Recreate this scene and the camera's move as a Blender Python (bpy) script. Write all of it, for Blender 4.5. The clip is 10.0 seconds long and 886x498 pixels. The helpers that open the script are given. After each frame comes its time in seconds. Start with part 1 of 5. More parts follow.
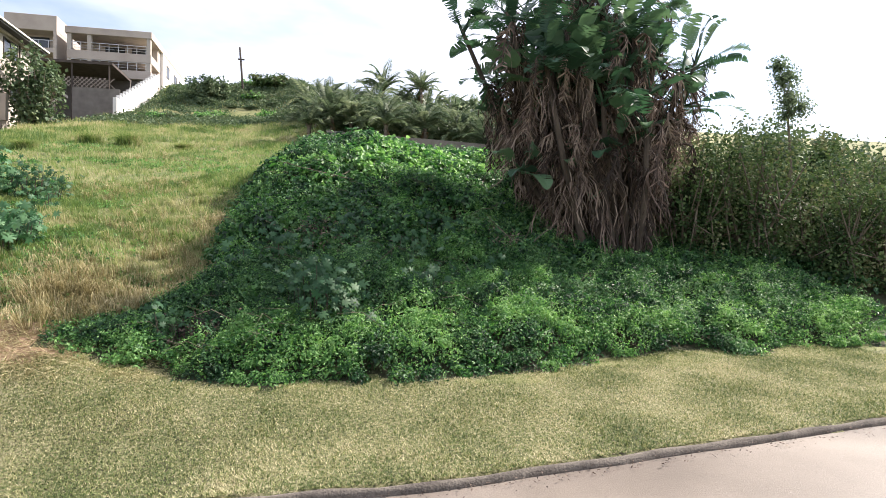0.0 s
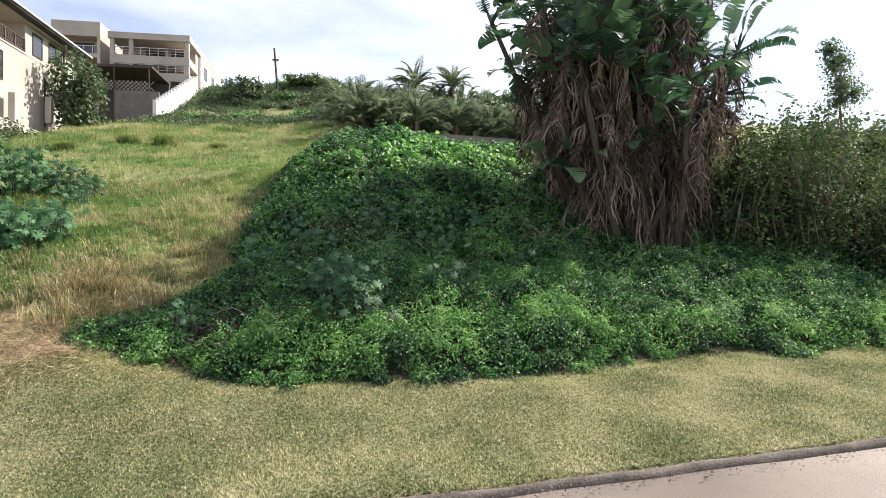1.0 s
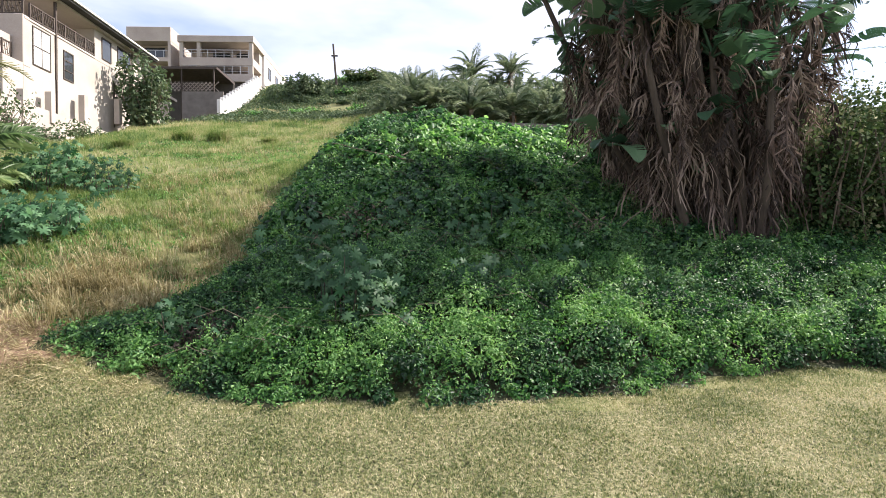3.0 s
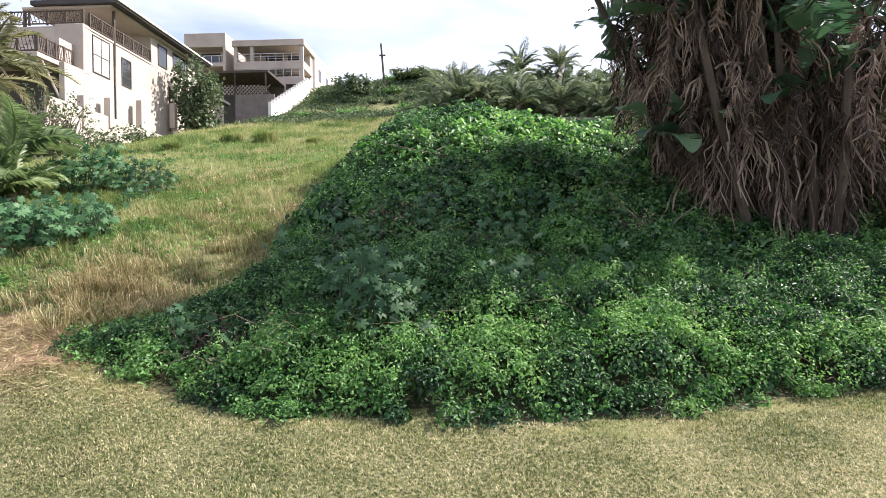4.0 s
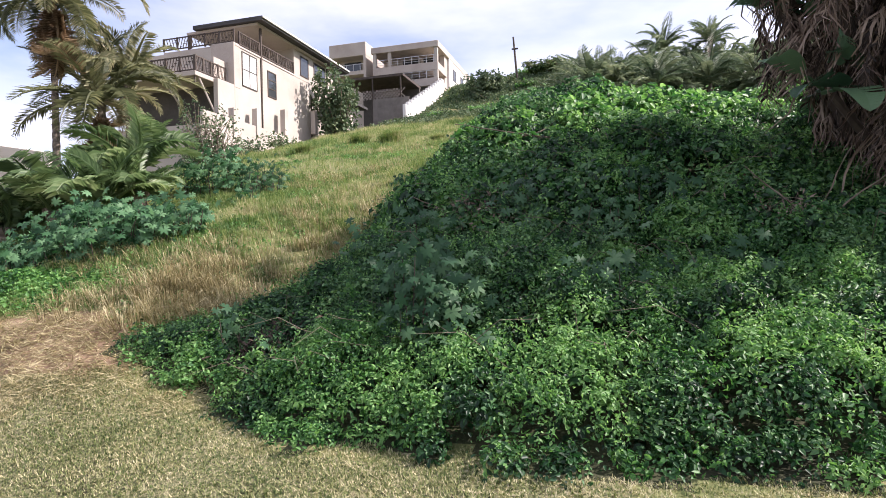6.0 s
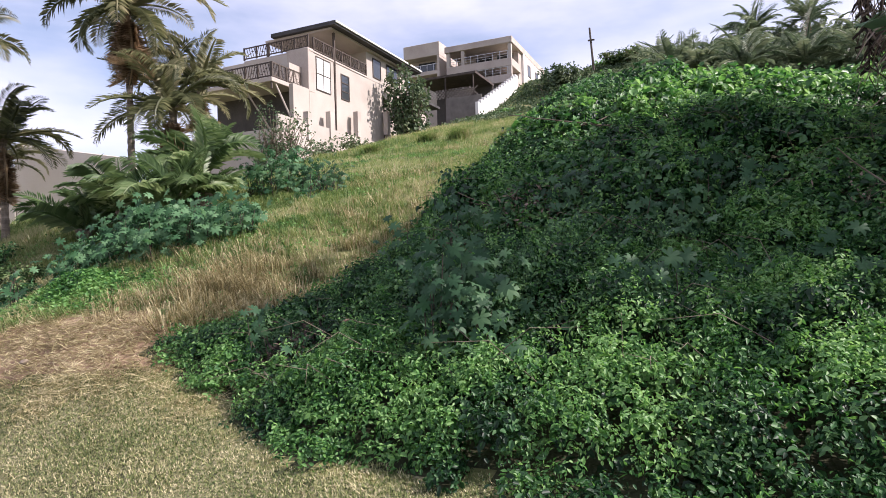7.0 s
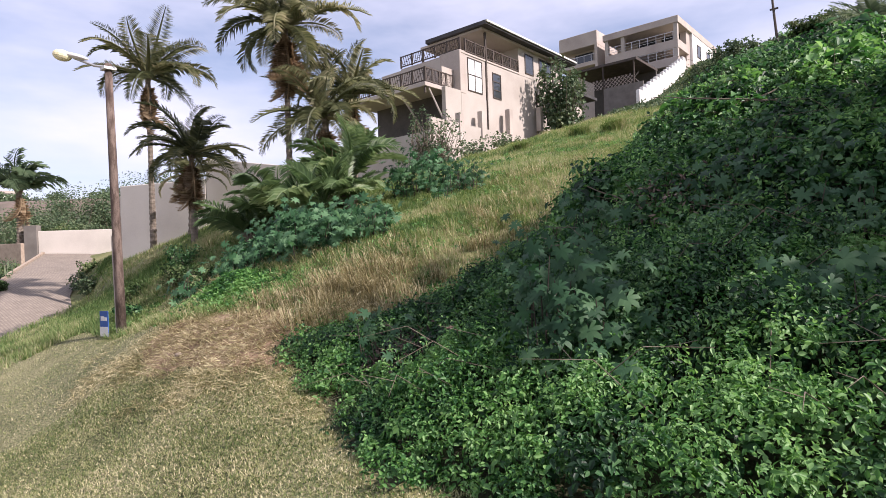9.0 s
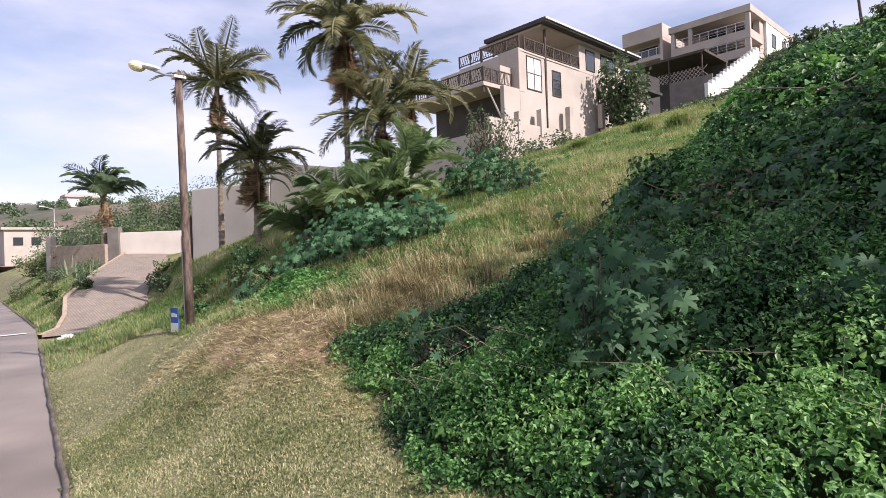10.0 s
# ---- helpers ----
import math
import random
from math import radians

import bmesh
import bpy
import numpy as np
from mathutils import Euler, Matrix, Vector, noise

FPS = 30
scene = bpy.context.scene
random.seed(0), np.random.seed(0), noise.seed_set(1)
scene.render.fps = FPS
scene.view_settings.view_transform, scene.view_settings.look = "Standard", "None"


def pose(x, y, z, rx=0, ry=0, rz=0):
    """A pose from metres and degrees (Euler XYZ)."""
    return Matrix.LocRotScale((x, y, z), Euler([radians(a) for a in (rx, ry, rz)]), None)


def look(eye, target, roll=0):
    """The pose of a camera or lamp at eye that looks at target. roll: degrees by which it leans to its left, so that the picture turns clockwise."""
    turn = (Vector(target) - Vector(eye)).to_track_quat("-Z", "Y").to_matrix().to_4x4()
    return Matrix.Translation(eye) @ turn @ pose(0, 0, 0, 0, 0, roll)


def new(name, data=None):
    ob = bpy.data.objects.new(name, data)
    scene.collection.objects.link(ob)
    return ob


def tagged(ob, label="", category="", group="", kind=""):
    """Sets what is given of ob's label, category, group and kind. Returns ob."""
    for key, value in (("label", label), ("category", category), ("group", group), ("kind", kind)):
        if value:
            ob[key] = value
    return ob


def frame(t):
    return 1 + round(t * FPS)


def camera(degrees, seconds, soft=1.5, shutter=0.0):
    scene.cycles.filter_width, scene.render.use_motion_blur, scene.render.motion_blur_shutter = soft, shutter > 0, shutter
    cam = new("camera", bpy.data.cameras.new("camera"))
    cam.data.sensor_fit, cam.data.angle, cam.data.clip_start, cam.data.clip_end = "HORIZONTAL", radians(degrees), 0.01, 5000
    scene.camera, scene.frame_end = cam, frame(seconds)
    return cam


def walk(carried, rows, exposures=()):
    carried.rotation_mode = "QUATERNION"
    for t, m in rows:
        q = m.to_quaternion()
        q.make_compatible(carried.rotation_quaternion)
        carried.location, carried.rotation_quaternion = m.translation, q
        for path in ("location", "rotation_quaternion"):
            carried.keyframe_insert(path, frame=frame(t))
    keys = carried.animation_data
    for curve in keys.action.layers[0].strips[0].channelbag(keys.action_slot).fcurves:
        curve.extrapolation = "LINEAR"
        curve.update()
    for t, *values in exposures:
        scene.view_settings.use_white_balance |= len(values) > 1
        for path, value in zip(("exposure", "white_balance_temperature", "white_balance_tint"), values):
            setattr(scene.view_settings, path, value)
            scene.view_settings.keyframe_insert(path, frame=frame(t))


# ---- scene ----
cam = camera(75.4, 10.0, soft=0.8)
PATH = [
    (0, (-1.09, -2.412, 1.964), (-0.656, -0.46, 1.975), 0.2),
    (0.5, (-1.021, -2.286, 1.948), (-0.653, -0.321, 1.957), 0.2),
    (1, (-0.879, -2.076, 1.936), (-0.562, -0.101, 1.939), 0.0),
    (1.5, (-0.7, -1.77, 1.918), (-0.423, 0.211, 1.915), -0.1),
    (2, (-0.502, -1.435, 1.915), (-0.28, 0.552, 1.908), -0.2),
    (2.5, (-0.295, -1.075, 1.88), (-0.14, 0.919, 1.869), -0.3),
    (4, (0.247, -0.043, 1.911), (0.158, 1.955, 1.894), -0.6),
    (4.5, (0.421, 0.281, 1.898), (0.19, 2.268, 1.88), -0.8),
    (5, (0.589, 0.62, 1.871), (0.22, 2.586, 1.855), -0.9),
    (5.5, (0.757, 0.973, 1.854), (0.289, 2.917, 1.838), -1.0),
    (7, (1.181, 2.022, 1.823), (0.353, 3.843, 1.811), -1.5),
    (7.5, (1.277, 2.25, 1.842), (0.314, 4.003, 1.83), -1.7),
    (8, (1.306, 2.49, 1.825), (0.225, 4.172, 1.817), -1.9),
    (8.5, (1.332, 2.656, 1.826), (0.136, 4.259, 1.82), -2.0),
    (9, (1.355, 2.745, 1.837), (0.06, 4.269, 1.836), -2.0),
    (9.5, (1.368, 2.81, 1.83), (-0.014, 4.256, 1.832), -2.0),
    (10, (1.388, 2.872, 1.818), (-0.059, 4.253, 1.826), -2.0),
]
walk(cam, [(t, look(eye, target, roll)) for t, eye, target, roll in PATH],
     exposures=[(0, 1.22, 6450, 13), (1, 1.03, 6450, 13), (2.5, 1.1, 6400, 15), (4.5, 1.2, 6350, 18), (7.5, 0.72, 6200, 24), (10, 0.64, 6250, 24)])

# world, sun, exposure
SUN_AZ, SUN_EL = (0.957, 0.29), 41.0
world = bpy.data.worlds.new("sky")
scene.world = world
world.use_nodes = True
wn, wl = world.node_tree.nodes, world.node_tree.links
wn.clear()
sky = wn.new("ShaderNodeTexSky")
sky.sky_type, sky.sun_disc = "NISHITA", False
sky.sun_elevation, sky.sun_rotation = radians(SUN_EL), math.atan2(SUN_AZ[0], SUN_AZ[1])
sky.air_density, sky.dust_density, sky.ozone_density = 1.0, 1.2, 1.0
wtc, wmap = wn.new("ShaderNodeTexCoord"), wn.new("ShaderNodeMapping")
wmap.inputs["Scale"].default_value = (1.3, 1.3, 4.0)
wnoise, wramp, wmix = wn.new("ShaderNodeTexNoise"), wn.new("ShaderNodeValToRGB"), wn.new("ShaderNodeMix")
wnoise.inputs["Scale"].default_value, wnoise.inputs["Detail"].default_value = 1.6, 6.0
wramp.color_ramp.elements[0].position, wramp.color_ramp.elements[1].position = 0.28, 0.66
wmix.data_type = "RGBA"
wmix.inputs["B"].default_value = (6.7, 6.8, 7.5, 1)
wbg, wout = wn.new("ShaderNodeBackground"), wn.new("ShaderNodeOutputWorld")
wbg.inputs["Strength"].default_value = 0.100
wl.new(wtc.outputs["Generated"], wmap.inputs["Vector"])
wl.new(wmap.outputs["Vector"], wnoise.inputs["Vector"])
wl.new(wnoise.outputs["Fac"], wramp.inputs["Fac"])
wl.new(wramp.outputs["Color"], wmix.inputs["Factor"])
wl.new(sky.outputs["Color"], wmix.inputs["A"])
wl.new(wmix.outputs["Result"], wbg.inputs["Color"])
wl.new(wbg.outputs["Background"], wout.inputs["Surface"])
sun_data = bpy.data.lights.new("sun", "SUN")
sun_data.energy, sun_data.angle, sun_data.color = 5.0, radians(0.6), (1.0, 0.93, 0.82)
sun = new("sun", sun_data)
ce = math.cos(radians(SUN_EL))
sun.matrix_world = look((SUN_AZ[0] * ce * 60, SUN_AZ[1] * ce * 60, math.sin(radians(SUN_EL)) * 60), (0, 0, 0))

rng = np.random.default_rng(7)


# materials
def material(name, stops, rough=0.7, scale=3.0, fine=40.0, bump=0.0, island=0.0, per_object=0.0, leaf=0.0, spec=0.4, metal=0.0, stretch=None, contrast=1.5, grain=0.45):
    """A surface whose colour runs over the stops by coarse and fine noise, and by chance from piece to piece."""
    m = bpy.data.materials.new(name)
    m.use_nodes = True
    nt = m.node_tree
    nd, ln = nt.nodes, nt.links
    nd.clear()
    out, bs = nd.new("ShaderNodeOutputMaterial"), nd.new("ShaderNodeBsdfPrincipled")
    tc, n1, n2 = nd.new("ShaderNodeTexCoord"), nd.new("ShaderNodeTexNoise"), nd.new("ShaderNodeTexNoise")
    src = tc.outputs["Object"]
    if stretch:
        mp = nd.new("ShaderNodeMapping")
        mp.inputs["Scale"].default_value = stretch
        ln.new(src, mp.inputs["Vector"])
        src = mp.outputs["Vector"]
    for n, s, d in ((n1, scale, 4.0), (n2, fine, 3.0)):
        n.inputs["Scale"].default_value, n.inputs["Detail"].default_value = s, d
        ln.new(src, n.inputs["Vector"])
    add = nd.new("ShaderNodeMath")
    add.operation = "MULTIPLY_ADD"
    add.inputs[1].default_value = grain
    ln.new(n2.outputs["Fac"], add.inputs[0])
    half = nd.new("ShaderNodeMath")
    half.operation = "MULTIPLY_ADD"
    half.inputs[1].default_value, half.inputs[2].default_value = contrast, 0.495 - (contrast + grain) / 2
    ln.new(n1.outputs["Fac"], half.inputs[0])
    ln.new(half.outputs[0], add.inputs[2])
    value = add.outputs[0]
    for amount, kind, socket in ((island, "ShaderNodeNewGeometry", "Random Per Island"), (per_object, "ShaderNodeObjectInfo", "Random")):
        if amount:
            g, mu = nd.new(kind), nd.new("ShaderNodeMath")
            mu.operation = "MULTIPLY_ADD"
            mu.inputs[1].default_value = amount
            sub = nd.new("ShaderNodeMath")
            sub.operation = "SUBTRACT"
            sub.inputs[1].default_value = 0.5
            ln.new(g.outputs[socket], sub.inputs[0])
            ln.new(sub.outputs[0], mu.inputs[0])
            ln.new(value, mu.inputs[2])
            value = mu.outputs[0]
    ramp = nd.new("ShaderNodeValToRGB")
    el = ramp.color_ramp.elements
    while len(el) < len(stops):
        el.new(0.5)
    for i, c in enumerate(stops):
        el[i].position = 0.12 + 0.76 * i / max(1, len(stops) - 1)
        el[i].color = (*c, 1)
    ln.new(value, ramp.inputs["Fac"])
    ln.new(ramp.outputs["Color"], bs.inputs["Base Color"])
    bs.inputs["Roughness"].default_value = rough
    bs.inputs["Specular IOR Level"].default_value = spec
    bs.inputs["Metallic"].default_value = metal
    if bump:
        b = nd.new("ShaderNodeBump")
        b.inputs["Strength"].default_value, b.inputs["Distance"].default_value = 0.7, bump
        ln.new(n2.outputs["Fac"], b.inputs["Height"])
        ln.new(b.outputs["Normal"], bs.inputs["Normal"])
    if leaf:
        tr, mx, hs = nd.new("ShaderNodeBsdfTranslucent"), nd.new("ShaderNodeMixShader"), nd.new("ShaderNodeHueSaturation")
        hs.inputs["Hue"].default_value, hs.inputs["Saturation"].default_value, hs.inputs["Value"].default_value = 0.485, 1.1, 1.45
        ln.new(ramp.outputs["Color"], hs.inputs["Color"])
        ln.new(hs.outputs["Color"], tr.inputs["Color"])
        mx.inputs["Fac"].default_value = leaf
        ln.new(bs.outputs[0], mx.inputs[1])
        ln.new(tr.outputs[0], mx.inputs[2])
        ln.new(mx.outputs[0], out.inputs["Surface"])
    else:
        ln.new(bs.outputs[0], out.inputs["Surface"])
    return m


M_LAWN = material("mown_lawn", [(0.045, 0.042, 0.02), (0.115, 0.125, 0.047), (0.19, 0.18, 0.088), (0.31, 0.28, 0.165)], 0.95, 1.1, 30, 0.06, contrast=0.9, grain=2.3)
M_BLADE = material("lawn_blade", [(0.056, 0.088, 0.025), (0.155, 0.20, 0.06), (0.295, 0.30, 0.135), (0.54, 0.49, 0.31)], 0.7, 1.0, 26, island=0.8, leaf=0.25, contrast=1.5, grain=1.9)
M_SLOPE = material("slope_soil", [(0.085, 0.08, 0.035), (0.13, 0.145, 0.05), (0.21, 0.195, 0.085), (0.12, 0.155, 0.05)], 0.95, 0.5, 12, 0.04)
M_SLOPEBLADE = material("slope_grass_blade", [(0.06, 0.115, 0.034), (0.12, 0.195, 0.056), (0.215, 0.265, 0.10), (0.39, 0.37, 0.205)], 0.7, 0.4, 2.5, island=0.6, leaf=0.35, contrast=2.0, grain=0.9)
M_STRAW = material("dry_straw", [(0.15, 0.13, 0.058), (0.26, 0.225, 0.105), (0.39, 0.345, 0.18), (0.54, 0.485, 0.30)], 0.8, 1.0, 8, island=0.9, leaf=0.2)
# ground under the creeper, dark so gaps between its leaves read as depth
M_UNDER = material("dark_under_creeper", [(0.02, 0.018, 0.01), (0.035, 0.04, 0.015), (0.05, 0.045, 0.02)], 0.95, 2, 20, 0.03)
M_DIRT = material("reddish_dirt", [(0.15, 0.095, 0.06), (0.26, 0.17, 0.11), (0.37, 0.265, 0.18)], 0.95, 2, 25, 0.02, grain=1.0)
M_ROAD = material("worn_asphalt", [(0.12, 0.097, 0.08), (0.175, 0.145, 0.12), (0.25, 0.21, 0.175)], 0.5, 0.5, 70, 0.006, contrast=1.6, grain=0.8)
M_KERB = material("kerb_concrete", [(0.055, 0.045, 0.038), (0.10, 0.085, 0.07), (0.17, 0.145, 0.12)], 0.95, 3, 45, 0.02, contrast=2.0, grain=1.0)
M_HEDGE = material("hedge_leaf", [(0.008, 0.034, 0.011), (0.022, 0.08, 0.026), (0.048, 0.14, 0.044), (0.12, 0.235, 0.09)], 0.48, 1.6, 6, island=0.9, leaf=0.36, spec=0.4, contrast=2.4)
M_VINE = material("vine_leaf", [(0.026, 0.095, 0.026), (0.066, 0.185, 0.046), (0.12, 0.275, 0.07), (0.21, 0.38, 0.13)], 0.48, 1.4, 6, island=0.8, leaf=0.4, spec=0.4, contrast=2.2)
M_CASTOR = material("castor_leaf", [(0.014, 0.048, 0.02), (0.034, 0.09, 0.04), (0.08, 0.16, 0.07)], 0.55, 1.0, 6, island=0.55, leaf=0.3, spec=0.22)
# lighter copy of the castor leaf, with the bank's sunlight put into its colour
M_CASTORLIT = material("sunlit_castor_leaf", [(0.02, 0.07, 0.027), (0.055, 0.145, 0.06), (0.125, 0.245, 0.115)], 0.55, 1.0, 6, island=0.8, leaf=0.35, spec=0.3)
M_SCRUB = material("scrub_leaf", [(0.026, 0.048, 0.019), (0.056, 0.10, 0.036), (0.10, 0.15, 0.057), (0.18, 0.19, 0.10)], 0.8, 0.9, 4, island=0.5, leaf=0.16, spec=0.12, contrast=2.6)
M_FAR = material("far_foliage", [(0.04, 0.075, 0.035), (0.08, 0.125, 0.06), (0.14, 0.18, 0.09)], 0.7, 0.4, 3, island=0.6, leaf=0.2)
M_TWIG = material("twig_bark", [(0.07, 0.055, 0.038), (0.13, 0.105, 0.075), (0.20, 0.17, 0.13)], 0.9, 4, 30, 0.005)
M_PALM = material("palm_frond", [(0.085, 0.10, 0.05), (0.16, 0.175, 0.09), (0.27, 0.27, 0.155), (0.42, 0.39, 0.25)], 0.42, 0.8, 5, island=0.5, per_object=0.6, leaf=0.48)
M_PALMDARK = material("dark_palm_frond", [(0.045, 0.058, 0.028), (0.095, 0.11, 0.05), (0.17, 0.175, 0.085), (0.29, 0.265, 0.15)], 0.45, 0.8, 5, island=0.5, per_object=0.5, leaf=0.35)
M_PALMDEAD = material("dead_palm_frond", [(0.15, 0.105, 0.06), (0.29, 0.215, 0.13), (0.45, 0.36, 0.24)], 0.85, 2, 12, island=0.6, leaf=0.4)
M_THICKET = material("thicket_frond", [(0.07, 0.11, 0.06), (0.15, 0.20, 0.115), (0.27, 0.31, 0.19)], 0.5, 0.8, 5, island=0.5, per_object=0.6, leaf=0.4)
M_PALMGREEN = material("young_palm_frond", [(0.07, 0.125, 0.05), (0.15, 0.23, 0.095), (0.27, 0.34, 0.17)], 0.4, 0.8, 5, island=0.5, per_object=0.5, leaf=0.45)
M_TRUNK = material("palm_trunk", [(0.08, 0.065, 0.05), (0.17, 0.14, 0.11), (0.27, 0.23, 0.18)], 0.95, 4, 20, 0.03, stretch=(1, 1, 3))
M_STREL = material("banana_leaf", [(0.022, 0.055, 0.032), (0.045, 0.1, 0.055), (0.095, 0.17, 0.085)], 0.5, 0.7, 6, per_object=0.7, leaf=0.25, spec=0.3)
M_STRELDEAD = material("dead_banana_leaf", [(0.028, 0.021, 0.017), (0.068, 0.05, 0.04), (0.14, 0.10, 0.078), (0.28, 0.22, 0.17)], 0.9, 2, 15, island=0.6, per_object=0.7, leaf=0.15)
M_STEM = material("banana_stem", [(0.03, 0.024, 0.018), (0.06, 0.047, 0.036), (0.11, 0.088, 0.066)], 0.95, 3, 20, 0.02, stretch=(1, 1, 0.3))
M_PLASTER = material("cream_plaster", [(0.34, 0.30, 0.26), (0.40, 0.36, 0.315), (0.44, 0.40, 0.355)], 0.9, 0.5, 18, 0.004)
# cream plaster lightened so its colour carries sunlight on boundary and gate walls
M_CREAM = material("brightened_cream_plaster", [(0.50, 0.455, 0.40), (0.58, 0.53, 0.465), (0.63, 0.58, 0.515)], 0.9, 0.5, 18, 0.004)
M_BEIGE = material("beige_concrete", [(0.34, 0.29, 0.255), (0.42, 0.365, 0.32), (0.48, 0.425, 0.375)], 0.9, 0.4, 12, 0.004)
M_WHITE = material("white_paint", [(0.60, 0.58, 0.55), (0.68, 0.66, 0.63), (0.72, 0.70, 0.68)], 0.8, 0.6, 15, 0.003)
M_DARKWOOD = material("dark_brown_timber", [(0.035, 0.025, 0.02), (0.06, 0.045, 0.035), (0.09, 0.07, 0.055)], 0.7, 2, 25, 0.004)
M_ROOF = material("dark_roof", [(0.025, 0.024, 0.025), (0.045, 0.043, 0.043), (0.07, 0.066, 0.064)], 0.7, 1, 20, 0.01)
M_GLASS = material("window_glass", [(0.03, 0.035, 0.04), (0.05, 0.055, 0.06)], 0.06, 0.5, 3, spec=0.8)
M_CURTAIN = material("white_curtain", [(0.62, 0.62, 0.62), (0.74, 0.74, 0.73)], 0.9, 2, 10, stretch=(1, 8, 0.2))
# walls of open recesses, with their shade put into the colour
M_SHADE = material("shade_dark_wall", [(0.05, 0.045, 0.04), (0.09, 0.08, 0.07)], 0.9, 1, 8)
M_POLE = material("weathered_timber_pole", [(0.04, 0.026, 0.021), (0.08, 0.056, 0.044), (0.18, 0.135, 0.11), (0.06, 0.042, 0.034)], 0.95, 3, 30, 0.012, stretch=(3, 3, 0.8))
M_METAL = material("galvanised_metal", [(0.40, 0.40, 0.40), (0.55, 0.55, 0.55)], 0.45, 3, 20, metal=0.7)
M_LAMPGLASS = material("yellowed_lamp_bowl", [(0.70, 0.62, 0.36), (0.82, 0.76, 0.52)], 0.25, 4, 20)
M_BLUE = material("blue_sign_board", [(0.02, 0.07, 0.25), (0.03, 0.10, 0.34)], 0.5, 3, 20)
M_PAVER = material("driveway_paver", [(0.15, 0.125, 0.10), (0.21, 0.175, 0.14), (0.28, 0.235, 0.19)], 0.9, 1.2, 25, 0.006, per_object=0.5)
M_STONE = material("pale_stone", [(0.26, 0.20, 0.15), (0.38, 0.31, 0.24)], 0.9, 4, 25, 0.01)
M_GREYWALL = material("grey_block_wall", [(0.13, 0.115, 0.10), (0.20, 0.18, 0.16)], 0.95, 1.5, 20, 0.006)
M_HILL = material("far_hill_scrub", [(0.06, 0.07, 0.045), (0.10, 0.09, 0.065), (0.17, 0.125, 0.10), (0.08, 0.095, 0.05)], 1.0, 0.03, 0.25, contrast=2.2)


# bond of the driveway's bricks
nt = M_PAVER.node_tree
brick = nt.nodes.new("ShaderNodeTexBrick")
brick.inputs["Scale"].default_value, brick.inputs["Mortar Size"].default_value = 2.2, 0.04
brick.inputs["Color1"].default_value, brick.inputs["Color2"].default_value, brick.inputs["Mortar"].default_value = (0.25, 0.21, 0.165, 1), (0.16, 0.132, 0.105, 1), (0.09, 0.078, 0.065, 1)
blend = nt.nodes.new("ShaderNodeMix")
blend.data_type = "RGBA"
blend.inputs["Factor"].default_value = 0.55
for n in list(nt.nodes):
    if n.bl_idname == "ShaderNodeTexCoord":
        nt.links.new(n.outputs["Object"], brick.inputs["Vector"])
    if n.bl_idname == "ShaderNodeValToRGB":
        nt.links.new(n.outputs["Color"], blend.inputs["A"])
nt.links.new(brick.outputs["Color"], blend.inputs["B"])
for n in list(nt.nodes):
    if n.bl_idname == "ShaderNodeBsdfPrincipled":
        nt.links.new(blend.outputs["Result"], n.inputs["Base Color"])


# helpers for meshes
def mesh_object(name, verts, faces, mat, parent=None, smooth=False):
    me = bpy.data.meshes.new(name)
    v = np.asarray(verts, np.float32).reshape(-1, 3)
    if isinstance(faces, np.ndarray):
        n, k = faces.shape
        me.vertices.add(len(v))
        me.vertices.foreach_set("co", v.ravel())
        me.loops.add(n * k)
        me.loops.foreach_set("vertex_index", faces.astype(np.int32).ravel())
        me.polygons.add(n)
        me.polygons.foreach_set("loop_start", np.arange(0, n * k, k, dtype=np.int32))
        me.update(calc_edges=True)
    else:
        me.from_pydata(v.tolist(), [], faces)
    if smooth:
        me.polygons.foreach_set("use_smooth", np.ones(len(me.polygons), bool))
    me.materials.append(mat)
    ob = new(name, me)
    ob.parent = parent
    return ob


def part(name, bm, mat, parent, label=""):
    me = bpy.data.meshes.new(name)
    bm.to_mesh(me)
    bm.free()
    me.materials.append(mat)
    ob = new(name, me)
    ob.parent = parent
    if label:
        ob["label"] = label
    return ob


def thing(name, at, label, category, group="", kind=""):
    ob = new(name)
    ob.location = at
    ob.empty_display_size = 0.2
    return tagged(ob, label, category, group, kind)


def box(bm, x0, y0, z0, x1, y1, z1, bevel=0.0):
    r = bmesh.ops.create_cube(bm, size=1.0)
    vs = r["verts"]
    bmesh.ops.scale(bm, vec=(abs(x1 - x0), abs(y1 - y0), abs(z1 - z0)), verts=vs)
    bmesh.ops.translate(bm, vec=((x0 + x1) / 2, (y0 + y1) / 2, (z0 + z1) / 2), verts=vs)
    if bevel:
        es = list({e for v in vs for e in v.link_edges})
        bmesh.ops.bevel(bm, geom=es, offset=bevel, segments=1, affect="EDGES")
    return bm


def boxes(*rows, bevel=0.0):
    bm = bmesh.new()
    for r in rows:
        box(bm, *r, bevel=bevel)
    return bm


